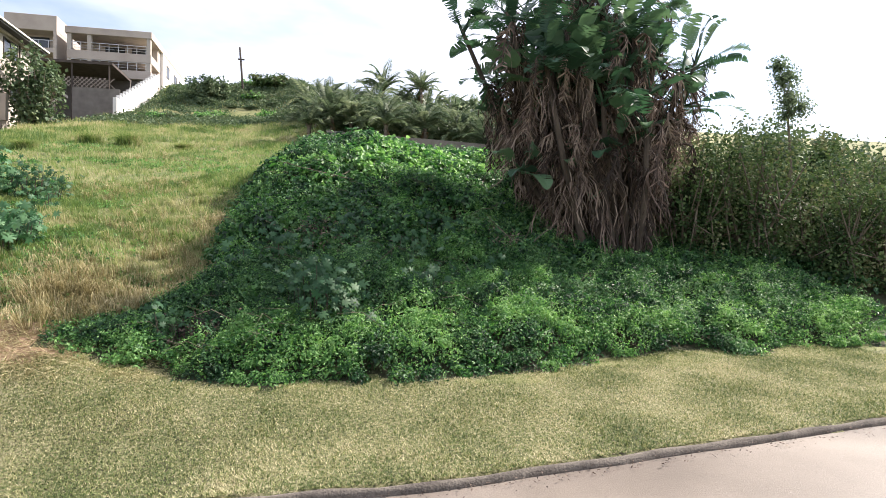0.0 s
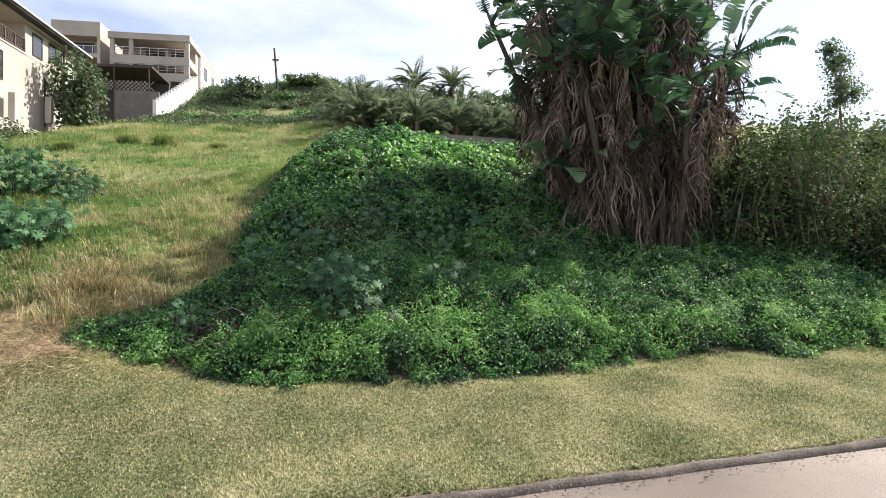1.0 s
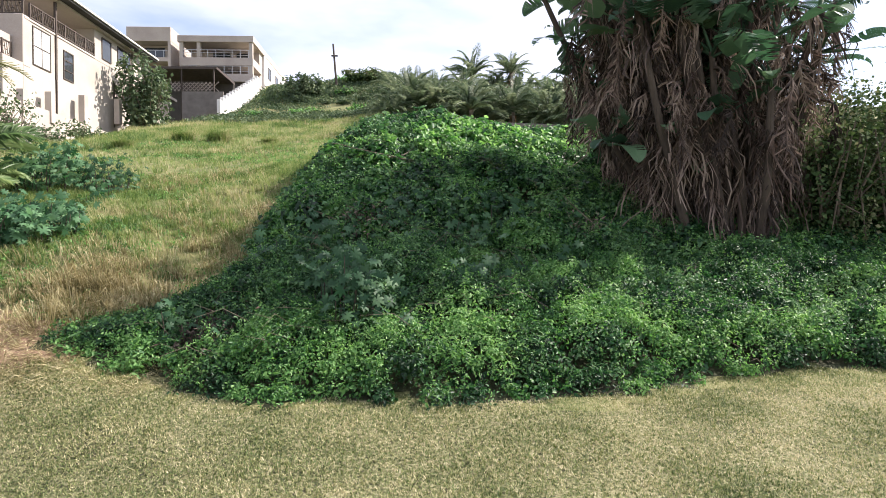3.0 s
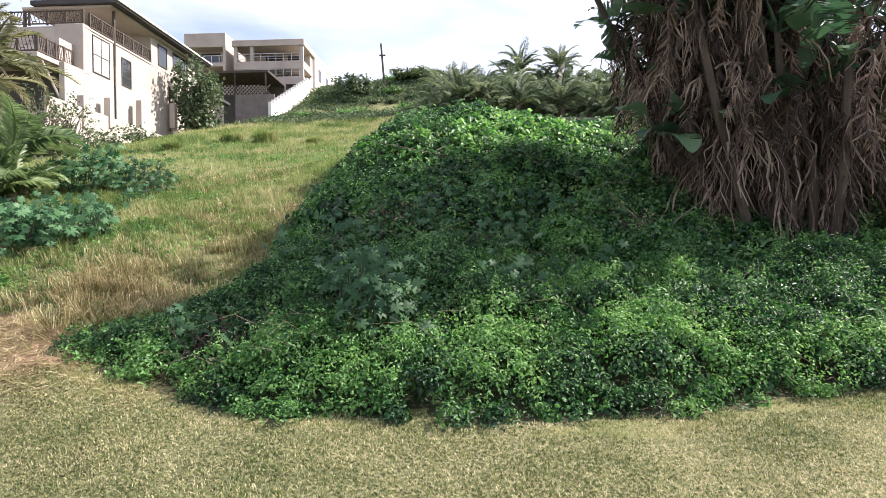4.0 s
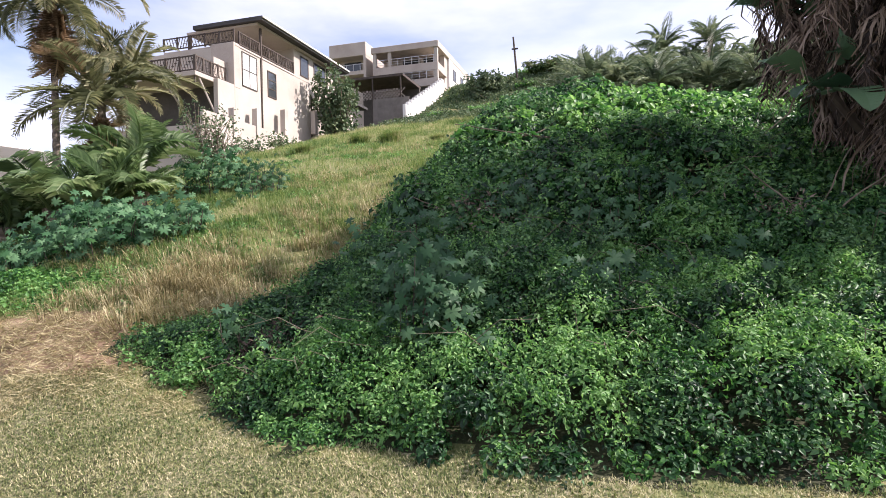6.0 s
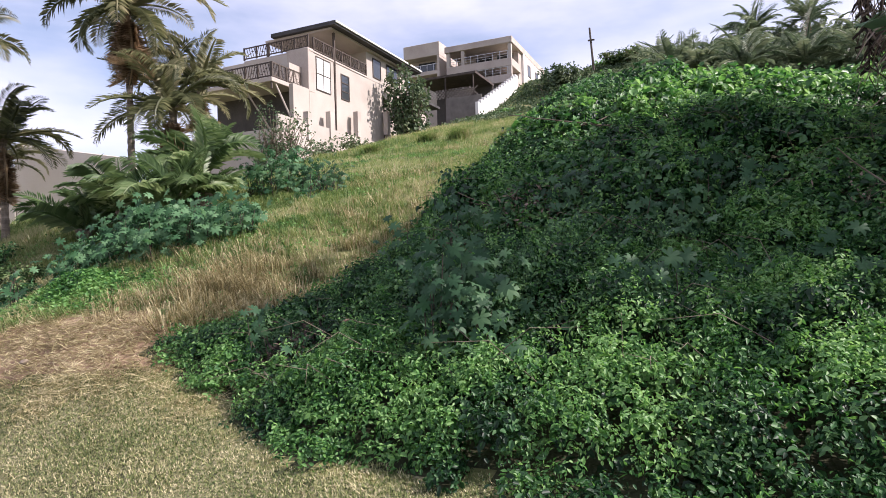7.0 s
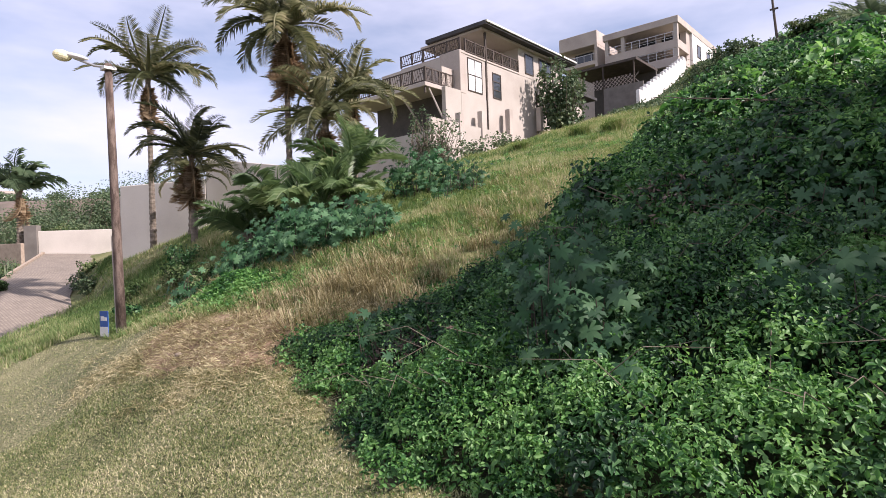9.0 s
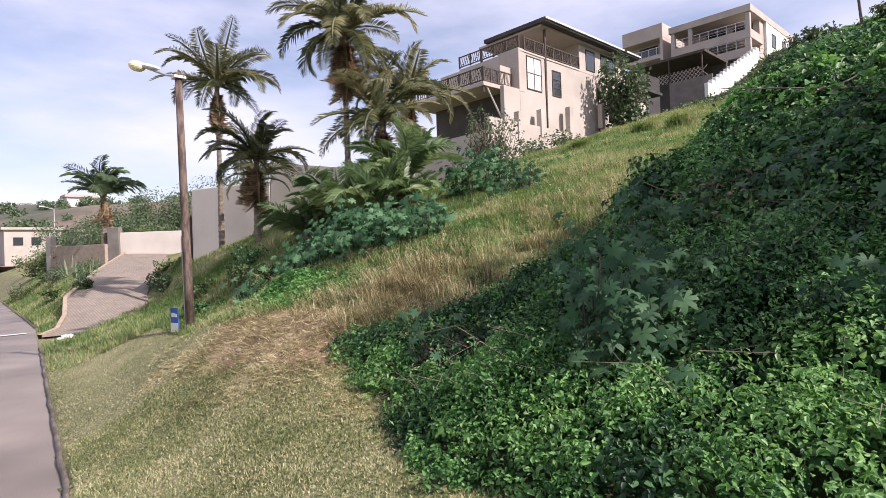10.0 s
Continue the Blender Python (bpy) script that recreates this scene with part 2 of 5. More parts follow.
def tube(points, radii, sides=6):
    """Vertices and quads of a bent, tapering round bar."""
    pts = [Vector(p) for p in points]
    vs, fs = [], []
    for i, p in enumerate(pts):
        d = (pts[min(i + 1, len(pts) - 1)] - pts[max(i - 1, 0)]).normalized()
        a = d.orthogonal().normalized() if abs(d.z) > 0.9 else d.cross(Vector((0, 0, 1))).normalized()
        b = d.cross(a)
        for k in range(sides):
            w = 2 * math.pi * k / sides
            vs.append(p + (a * math.cos(w) + b * math.sin(w)) * radii[i])
    for i in range(len(pts) - 1):
        for k in range(sides):
            k2 = (k + 1) % sides
            fs.append((i * sides + k, i * sides + k2, (i + 1) * sides + k2, (i + 1) * sides + k))
    fs.append(tuple(range(sides))[::-1])
    fs.append(tuple((len(pts) - 1) * sides + k for k in range(sides)))
    return vs, fs


def tubes(rows, sides=5):
    vs, fs = [], []
    for pts, rad in rows:
        v, f = tube(pts, rad, sides)
        o = len(vs)
        vs += v
        fs += [tuple(i + o for i in q) for q in f]
    return vs, fs


def unit(a):
    return a / np.maximum(np.linalg.norm(a, axis=1, keepdims=True), 1e-9)


def leaf_arrays(p, normal, length, width, droop=0.25, fold=0.25):
    """Folded pointed leaves of two triangles at p, lying about across normal."""
    n = len(p)
    r = rng.normal(size=(n, 3))
    t = unit(r - normal * np.sum(r * normal, axis=1, keepdims=True))
    t = unit(t - np.array([0, 0, 1.0]) * droop)
    s = unit(np.cross(t, normal))
    up = np.cross(s, t)
    L, W = length[:, None], width[:, None]
    base, tip = p, p + t * L
    mid = p + t * L * 0.45
    left, right = mid + s * W / 2 + up * W * fold, mid - s * W / 2 + up * W * fold
    v = np.stack([base, right, tip, left], 1).reshape(-1, 3)
    i = np.arange(n)[:, None] * 4
    f = np.concatenate([i + [[0, 1, 2]], i + [[0, 2, 3]]], 0)
    return v, f


def broad_leaf_arrays(p, normal, length, width, droop=0.3, fold=0.22):
    """Rounded pointed leaves of two folded quads at p, lying about across normal."""
    n = len(p)
    r = rng.normal(size=(n, 3))
    t = unit(r - normal * np.sum(r * normal, axis=1, keepdims=True))
    t = unit(t - np.array([0, 0, 1.0]) * droop)
    s = unit(np.cross(t, normal))
    up = np.cross(s, t)
    L, W = length[:, None], width[:, None]
    lift = up * W * fold
    v = np.stack([p, p + t * L * 0.28 - s * W * 0.5 + lift, p + t * L * 0.64 - s * W * 0.4 + lift, p + t * L - up * L * 0.12,
                  p + t * L * 0.64 + s * W * 0.4 + lift, p + t * L * 0.28 + s * W * 0.5 + lift], 1).reshape(-1, 3)
    i = np.arange(n)[:, None] * 6
    return v, np.concatenate([i + [[0, 1, 2, 3]], i + [[0, 3, 4, 5]]], 0)


def tussock_arrays(c, per, height, spread, width, fall=(0.0, 0.0)):
    """Grass tussocks: arching blades that fan out of each centre, swept over in one direction."""
    j = np.repeat(np.arange(len(c)), per)
    n = len(j)
    a = rng.uniform(0, 2 * np.pi, n)
    d = np.stack([np.cos(a), np.sin(a), np.zeros(n)], 1)
    h = (height[j] * rng.uniform(0.5, 1.2, n))[:, None]
    o = rng.uniform(0.15, 1.0, n)[:, None]
    turn = rng.normal(size=len(c)) * 0.9
    k = rng.uniform(0.0, 1.4, len(c))
    sw = np.stack([(fall[0] * np.cos(turn) - fall[1] * np.sin(turn)) * k, (fall[0] * np.sin(turn) + fall[1] * np.cos(turn)) * k, np.zeros(len(c))], 1)[j]
    s = np.stack([-d[:, 1], d[:, 0], np.zeros(n)], 1)
    p = c[j] + d * (spread * rng.random(n))[:, None]
    z = np.array([0, 0, 1.0])
    m = p + h * (z * 0.62 + d * o * 0.35 + sw * 0.3)
    t = p + h * (z * (0.95 - 0.6 * o) + d * o * 0.9 + sw)
    w = (width * rng.uniform(0.6, 1.3, n))[:, None]
    v = np.stack([p - s * w / 2, p + s * w / 2, m + s * w * 0.4, m - s * w * 0.4, t], 1).reshape(-1, 3)
    i = np.arange(n)[:, None] * 5
    return v, np.concatenate([i + [[0, 1, 2]], i + [[0, 2, 3]], i + [[3, 2, 4]]], 0)


def blade_arrays(p, height, width, lean=0.5, flat=False):
    """Grass blades: one bent strip of three triangles each, or one triangle."""
    n = len(p)
    a = rng.uniform(0, 2 * np.pi, n)
    d = np.stack([np.cos(a), np.sin(a), np.zeros(n)], 1)
    s = np.stack([-np.sin(a), np.cos(a), np.zeros(n)], 1)
    b = rng.uniform(0.1, 1.0, n)[:, None] * lean
    h, w = height[:, None], width[:, None]
    z = np.array([0, 0, 1.0])
    m = p + (z * 0.6 + d * b * 0.3) * h
    t = p + (z * (1 - 0.25 * b) + d * b) * h
    if flat:
        v = np.stack([p - s * w / 2, p + s * w / 2, t], 1).reshape(-1, 3)
        return v, np.arange(3 * n).reshape(-1, 3)
    v = np.stack([p - s * w / 2, p + s * w / 2, m + s * w / 3, m - s * w / 3, t], 1).reshape(-1, 3)
    i = np.arange(n)[:, None] * 5
    return v, np.concatenate([i + [[0, 1, 2]], i + [[0, 2, 3]], i + [[3, 2, 4]]], 0)


# the ground's form
def smooth(a, b, x):
    t = np.clip((x - a) / (b - a), 0, 1)
    return t * t * (3 - 2 * t)


def kerb_y(x):
    return np.interp(x, [-400, -120, -29, -19.2, -10.9, -6, -3.5, -1.7, 0, 2, 4.9, 12, 60], [28, 13.5, 7.2, 5.9, 4.8, 4.15, 3.5, 3.0, 2.82, 2.98, 3.2, 3.9, 10])


def road_z(x):
    return np.interp(x, [-400, -80, -16, -6, -3.5, -1.7, 0, 5, 12, 60], [-2.4, -1.5, -0.8, -0.75, -0.5, -0.3, -0.24, -0.12, 0.0, 0.4])


def wave(x, y, s, k=0.0):
    return (np.sin(x * s + 1.3 * np.sin(y * s * 0.7 + k)) + np.sin(y * s * 1.13 + 1.7 * np.sin(x * s * 0.6 + 2.1 + k))) * 0.5


DRIVE = [(-23.9, 8.3, -0.88, 1.7), (-25.6, 9.1, -0.8, 1.6), (-27.4, 9.7, -0.4, 1.6), (-30.5, 10.4, 0.2, 1.7), (-36.5, 12.9, 1.3, 1.6), (-44.5, 16.6, 2.5, 1.6)]


def drive_near(x, y):
    """Distance from the driveway's middle line, and the driveway's height and half width there."""
    best, bz, bw = np.full(x.shape, 1e9), np.zeros(x.shape), np.ones(x.shape)
    for a, b in zip(DRIVE, DRIVE[1:]):
        ex, ey = b[0] - a[0], b[1] - a[1]
        t = np.clip(((x - a[0]) * ex + (y - a[1]) * ey) / (ex * ex + ey * ey), 0, 1)
        r = np.hypot(x - a[0] - t * ex, y - a[1] - t * ey)
        k = r < best
        best, bz, bw = np.where(k, r, best), np.where(k, a[2] + t * (b[2] - a[2]), bz), np.where(k, a[3] + t * (b[3] - a[3]), bw)
    return best, bz, bw


def ground_z(x, y):
    x, y = np.asarray(x, float), np.asarray(y, float)
    d = y - kerb_y(x)
    centre = np.interp(d, [0, 1.2, 2.2, 2.9, 3.9, 5.4, 7.4, 10.4, 12.4, 14.4, 21, 31, 61, 100, 300], [0, 0.02, 0.12, 0.18, 0.35, 0.95, 2.0, 3.45, 4.2, 4.6, 6.0, 8.7, 19.3, 29, 40])
    left = np.interp(d, [0, 1, 2, 3.5, 5, 8.5, 10.5, 20.5, 26.5, 40, 53, 60, 100, 300], [0, 0.2, 0.5, 1.0, 1.75, 2.8, 3.3, 5.9, 7.4, 11.6, 15.2, 17.6, 28, 40])
    bank = np.interp(d, [0, 1.2, 2.8, 3.8, 6.4, 10, 20, 40, 60, 100, 300], [0, 0.0, 0.1, 0.5, 2.4, 3.6, 6, 11.6, 17, 27, 38])
    drive = np.interp(d, [0, 1.2, 5, 10, 20, 60, 300], [0, 0.15, 1.35, 2.6, 3.4, 9, 20])
    w = smooth(-6.3, -2.4, x)
    z = left * (1 - w) + centre * w
    w = smooth(-13, -8.5, x)
    z = bank * (1 - w) + z * w
    w = smooth(-27, -20, x)
    z = drive * (1 - w) + z * w
    w = smooth(-90, -50, x)
    z = np.interp(d, [0, 4, 14, 100, 300], [0, 0.8, 5.5, 9, 20]) * (1 - w) + z * w
    z = z + (road_z(x) + 0.05) * (1 - smooth(0.0, 3.0, d)) + 0.55 * np.exp(-((x + 1.0) / 1.7) ** 2 - ((y - 14.2) / 2.4) ** 2)
    z = z + smooth(2.5, 6, d) * (0.07 * wave(x, y, 1.7) + 0.03 * wave(x, y, 4.1, 1.0)) + 0.012 * wave(x, y, 2.6, 2.0) * smooth(0.2, 1.0, d)
    z = z + 3.0 * smooth(55, 70, y) * smooth(-19.6, -17.5, x) * smooth(2, -6, x)
    near, dz, hw = drive_near(x, y)
    w = smooth(hw + 1.6, hw + 0.25, near)
    z = z * (1 - w) + np.minimum(z, dz - 0.08) * w
    z = np.where(d < 0.09, road_z(x) - 0.05, z)
    return z


def hedge_front(x):
    return np.interp(x, [-7, -5.0, -4.0, -1.8, -0.46, 1.9, 4.5, 9.5, 16], [7.6, 6.95, 6.6, 5.8, 5.55, 5.75, 6.35, 6.65, 7.2])


def hedge_left(y):
    return np.interp(y, [6.4, 6.9, 8, 9.5, 13, 16, 20, 26], [-4.6, -4.9, -4.0, -3.3, -3.0, -2.4, -2.2, -1.0])


def in_hedge(x, y):
    wob = 0.22 * wave(x, y, 2.3) + 0.12 * wave(x, y, 6.1, 0.5)
    return (y + wob > hedge_front(x)) & (x + 1.4 * wob > hedge_left(y))


def cushions(x, y, cell, seed):
    """Rounded humps of uneven size, one in each cell, with creases between them."""
    x, y = np.asarray(x, float), np.asarray(y, float)
    i0, j0 = np.floor(x / cell), np.floor(y / cell)
    best = np.zeros(x.shape)
    for di in (-1, 0, 1):
        for dj in (-1, 0, 1):
            i, j = i0 + di, j0 + dj
            h1 = np.modf(np.abs(np.sin(i * 127.1 + j * 311.7 + seed) * 43758.5))[0]
            h2 = np.modf(np.abs(np.sin(i * 269.5 + j * 183.3 + seed) * 24634.6))[0]
            h3 = np.modf(np.abs(np.sin(i * 419.2 + j * 71.9 + seed) * 31718.9))[0]
            r2 = ((x - (i + h1) * cell) ** 2 + (y - (j + h2) * cell) ** 2) / (cell * (0.75 + 0.3 * h3)) ** 2
            best = np.maximum(best, (0.45 + 0.55 * h3) * np.sqrt(np.maximum(0, 1 - r2)))
    return best


def hedge_height(x, y):
    d = np.maximum(y - hedge_front(x), 0)
    edge = smooth(-0.2, 0.9, x - hedge_left(y))
    near, e = smooth(0.0, 0.5, d) * edge, smooth(-0.35, 1.9, d) * edge
    e = e * (1 - 0.85 * np.exp(-((x - 5.6) / 2.4) ** 2 - ((y - 10.8) / 1.9) ** 2))
    lump = near * (0.12 + 0.26 * cushions(x, y, 0.5, 5.0)) + e * (0.02 + 0.58 * cushions(x, y, 1.2, 1.0))
    return np.interp(x, [-5, -2.2, 0], [0.5, 0.8, 1.0]) * lump + 0.05 + 0.42 * edge * smooth(9.2, 11, y) * smooth(3.6, 2.2, x) * np.maximum(0, wave(x, y, 1.2, 2.3))


# the ground, one sheet out to the horizon
def spread(lo, hi, step, far):
    mid = np.arange(lo, hi, step)
    g, w = [], step
    while not g or g[-1] < far:
        w *= 1.16
        g.append((g[-1] if g else 0) + w)
    g = np.array(g)
    return np.concatenate([lo - g[::-1], mid, hi + g])


gx, gy = spread(-16, 13, 0.2, 1500), spread(1.5, 18, 0.2, 1500)
X, Y = np.meshgrid(gx, gy)
gv = np.stack([X, Y, ground_z(X, Y)], -1).reshape(-1, 3)
nx, ny = len(gx), len(gy)
ii = (np.arange(ny - 1)[:, None] * nx + np.arange(nx - 1)[None]).ravel()
gf = np.stack([ii, ii + 1, ii + nx + 1, ii + nx], 1)
ground = mesh_object("ground", gv, gf, M_LAWN, smooth=True)
tagged(ground, "mown verge rising into a steep grassy bank", "ground", kind="structure")
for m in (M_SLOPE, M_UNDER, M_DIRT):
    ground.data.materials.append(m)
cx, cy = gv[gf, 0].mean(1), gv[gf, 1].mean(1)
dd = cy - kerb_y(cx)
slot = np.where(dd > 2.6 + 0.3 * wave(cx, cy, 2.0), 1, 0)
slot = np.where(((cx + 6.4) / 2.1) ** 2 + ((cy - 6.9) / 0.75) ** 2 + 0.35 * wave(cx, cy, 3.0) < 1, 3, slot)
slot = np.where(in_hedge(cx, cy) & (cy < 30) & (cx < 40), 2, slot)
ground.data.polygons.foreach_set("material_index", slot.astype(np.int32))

# road and kerb
rx = np.concatenate([np.linspace(-400, -32, 40), np.arange(-30, 16, 0.5), np.linspace(17, 60, 20)])
ky, rz = kerb_y(rx), road_z(rx)
cols = [-7.5, -5, -2.5, -0.2, -0.02]
rv = np.array([[x, k + c, z - 0.0 + 0.012 * abs(c + 3.7) * -0.4] for x, k, z in zip(rx, ky, rz) for c in cols])
n = len(cols)
rf = np.array([[i * n + j, (i + 1) * n + j, (i + 1) * n + j + 1, i * n + j + 1] for i in range(len(rx) - 1) for j in range(n - 1)])
road = mesh_object("road", rv, rf, M_ROAD, smooth=True)
tagged(road, "pale worn asphalt road beside the verge", "road", kind="structure")
prof = [(-0.03, -0.03), (-0.025, 0.02), (0.0, 0.045), (0.03, 0.055), (0.05, 0.0)]
n = len(prof)
for sel in (rx < -28.5, rx > -21.5):
    kv = np.array([[x, k + a + 0.02 * math.sin(x * 7) * math.sin(x * 2.3), z + b + 0.012 * math.sin(x * 5.7 + a * 30)] for x, k, z in zip(rx[sel], ky[sel], rz[sel]) for a, b in prof])
    kf = np.array([[i * n + j, (i + 1) * n + j, (i + 1) * n + j + 1, i * n + j + 1] for i in range(int(sel.sum()) - 1) for j in range(n - 1)])
    kerb = mesh_object("kerb", kv, kf, M_KERB, smooth=True)
    tagged(kerb, "low worn grey concrete kerb along the lawn", "kerb", kind="structure")


# grass and cover plants
def scatter(n, x0, x1, y0, y1):
    return rng.uniform(x0, x1, n), rng.uniform(y0, y1, n)


def on_ground(x, y, lift=0.0):
    return np.stack([x, y, ground_z(x, y) + lift], 1)


def stuff(name, arrays, mat, label, category):
    ob = mesh_object(name, arrays[0], arrays[1], mat)
    return tagged(ob, label, category, kind="stuff")


x1, y1 = scatter(430000, -8, 9, 2.4, 7.2)
x2, y2 = scatter(150000, -17, 12, 2.4, 8.4)
x, y = np.concatenate([x1, x2]), np.concatenate([y1, y2])
d = y - kerb_y(x)
keep = (d > 0.06) & (d < 3.4) & ~in_hedge(x, y) & (((x + 6.4) / 2.0) ** 2 + ((y - 6.9) / 0.7) ** 2 > 1)
x, y = x[keep], y[keep]
patchy = 0.75 + 0.5 * cushions(x, y, 0.16, 3.0) + 0.2 * wave(x, y, 3.1)
stuff("lawn_grass", blade_arrays(on_ground(x, y, -0.004), rng.uniform(0.015, 0.042, len(x)) * patchy, rng.uniform(0.006, 0.014, len(x)), 1.5, True), M_BLADE,
      "short mown lawn, green with straw-coloured dry patches", "grass")


def dry(x, y):
    """How dry the tall grass is: along the hedge's left side and by the cleared dirt."""
    return 0.62 * smooth(2.6, 0.3, hedge_left(y) - x + 0.7 * wave(x, y, 1.3)) * smooth(15, 8, y) + 0.12 * smooth(0.2, 0.8, wave(x, y, 0.7, 1.5))


x1, y1 = scatter(120000, -20, -1.5, 6.6, 18)
x2, y2 = scatter(90000, -20, 4, 18, 45)
x3, y3 = scatter(30000, -30, 12, 45, 75)
x4, y4 = scatter(50000, -34, -13, 5.2, 15)
x5, y5 = scatter(30000, -62, -28, 7.2, 15)


def on_bank(x, y):
    near, _, hw = drive_near(x, y)
    return (near > hw + 0.2) & (~in_hedge(x, y) | (y > 24)) & (y - kerb_y(x) > np.where(x < -15, 0.1, 2.6)) & (((x + 6.4) / 2.1) ** 2 + ((y - 6.9) / 0.8) ** 2 > 1)


x, y = np.concatenate([x1, x2, x3, x4, x5]), np.concatenate([y1, y2, y3, y4, y5])
keep = on_bank(x, y)
x, y = x[keep], y[keep]
size = np.interp(y, [6, 12, 30, 70], [1.0, 1.0, 1.6, 2.6]) * np.where(x < -28, 2.0, np.where(x < -14.5, 1.3, 1.0))
stuff("bank_grass", blade_arrays(on_ground(x, y, -0.01), rng.uniform(0.4, 1.3, len(x)) * 0.13 * size * (1 + 0.5 * wave(x, y, 1.1)), 0.014 * size ** 1.5, 1.0, True), M_SLOPEBLADE,
      "rough green grass on the steep bank", "grass")
x1, y1 = scatter(5200, -15, -1.5, 6.6, 18)
x2, y2 = scatter(2200, -20, 2, 18, 45)
x, y = np.concatenate([x1, x2]), np.concatenate([y1, y2])
keep = on_bank(x, y)
x, y = x[keep], y[keep]
isdry = rng.random(len(x)) < 1.2 * dry(x, y)
far = np.interp(y, [6, 14, 40], [1.0, 1.1, 1.9])
for name, sel, mat, h, label in (("grass_tussocks", ~isdry, M_SLOPEBLADE, 0.2, "rough green grass tussocks on the steep bank"), ("dry_grass", isdry, M_STRAW, 0.27, "dry straw-yellow grass swept over beside the creeper mound")):
    xs, ys, k = x[sel], y[sel], far[sel]
    if mat is M_STRAW:
        xs, ys, k = (np.concatenate([q, q + rng.normal(size=len(q)) * g]) for q, g in ((xs, 0.25), (ys, 0.25), (k, 0.0)))
    stuff(name, tussock_arrays(on_ground(xs, ys, -0.02), 20, h * k * rng.uniform(0.6, 1.3, len(xs)), 0.13, 0.008 if mat is M_STRAW else 0.012, (-0.3, -0.55)), mat, label, "grass")
x, y = -4.9 + 0.5 * rng.normal(size=170), 8.2 + 0.55 * rng.normal(size=170)
keep = ~in_hedge(x, y) & (y > 7.2)
x, y = x[keep], y[keep]
stuff("matted_straw", tussock_arrays(on_ground(x, y, -0.02), 26, rng.uniform(0.22, 0.5, len(x)), 0.22, 0.008, (-0.45, -0.65)), M_STRAW, "matted pale straw fallen over the foot of the bank", "grass")
# cut straw lying on the cleared dirt
x, y = scatter(90000, -10.5, -3.0, 5.2, 9.0)
keep = ((x + 6.4) / 2.9) ** 2 + ((y - 6.9) / 1.2) ** 2 + 0.7 * wave(x, y, 2.4) + 0.5 * wave(x, y, 6.0) < rng.uniform(0.2, 1.4, len(x))
x, y = x[keep], y[keep]
p = on_ground(x, y, 0.012)
stuff("cut_straw", leaf_arrays(p, unit(np.array([0, 0, 1.0]) + 0.35 * rng.normal(size=p.shape)), rng.uniform(0.04, 0.2, len(p)), rng.uniform(0.004, 0.011, len(p)), 0.0), M_STRAW,
      "cut dry straw lying on reddish bare soil", "straw")


def cover(name, n, x0, x1, y0, y1, mat, label, size, wide, test, deep=0.22, lift=0.0):
    x, y = scatter(n, x0, x1, y0, y1)
    k = in_hedge(x, y) & test(x, y)
    x, y = x[k], y[k]
    e = 0.06
    h = lambda a, b: ground_z(a, b) + hedge_height(a, b)
    z = h(x, y)
    nrm = unit(np.stack([-(h(x + e, y) - z) / e, -(h(x, y + e) - z) / e, np.ones(len(x))], 1))
    p = np.stack([x, y, z], 1) - nrm * (rng.random(len(x)) ** 1.6 * deep)[:, None] + nrm * lift
    nn = unit(nrm + 0.55 * rng.normal(size=p.shape))
    s = rng.uniform(0.6, 1.25, len(x)) * size
    return stuff(name, broad_leaf_arrays(p, nn, s, s * wide), mat, label, "creeper")


# random vine patches, biased so leaf colour carries the mound's sun and shade
sunlit_vine = lambda x, y: wave(x, y, 0.9, 0.7) + 0.6 * smooth(12, 15, y) + 0.5 * wave(x, y, 2.7) + 0.45 * wave(x, y, 5.1, 0.9) + 1.0 * smooth(7.6, 6.3, y) - 0.4 * smooth(8.2, 9.5, y) * smooth(14, 12, y) - 1.5 * smooth(2.0, 3.5, x) * smooth(8.3, 9.2, y) * smooth(14, 12, y) - 0.9 * smooth(-1.4, -3.0, x) * smooth(11, 9, y) > 0.5


def clumps(name, n, x0, x1, y0, y1, mat, label, leaf, radius, per, test, wide=0.6):
    """Creeper in uneven domed clumps: leaves on the outside of many small cushions."""
    x, y = scatter(n, x0, x1, y0, y1)
    k = in_hedge(x, y) & test(x, y)
    x, y = x[k], y[k]
    r = radius * rng.uniform(0.5, 1.45, len(x))
    c = np.stack([x, y, ground_z(x, y) + hedge_height(x, y) + rng.normal(size=len(x)) * 0.05 - 0.6 * r], 1)
    j = np.repeat(np.arange(len(x)), per)
    d = rng.normal(size=(len(j), 3))
    d[:, 2] = np.abs(d[:, 2]) * 1.1 - 0.25
    d = unit(d)
    q = (r[j] * rng.uniform(0.72, 1.12, len(j)))[:, None]
    pp = c[j] + d * q
    s = rng.uniform(0.45, 1.35, len(j)) * leaf * rng.uniform(0.65, 1.4, len(x))[j]
    return stuff(name, broad_leaf_arrays(pp, unit(d * 0.75 + np.array([0.1, -0.1, 0.45]) + 0.42 * rng.normal(size=d.shape)), s, s * wide, 0.35), mat, label, "creeper")


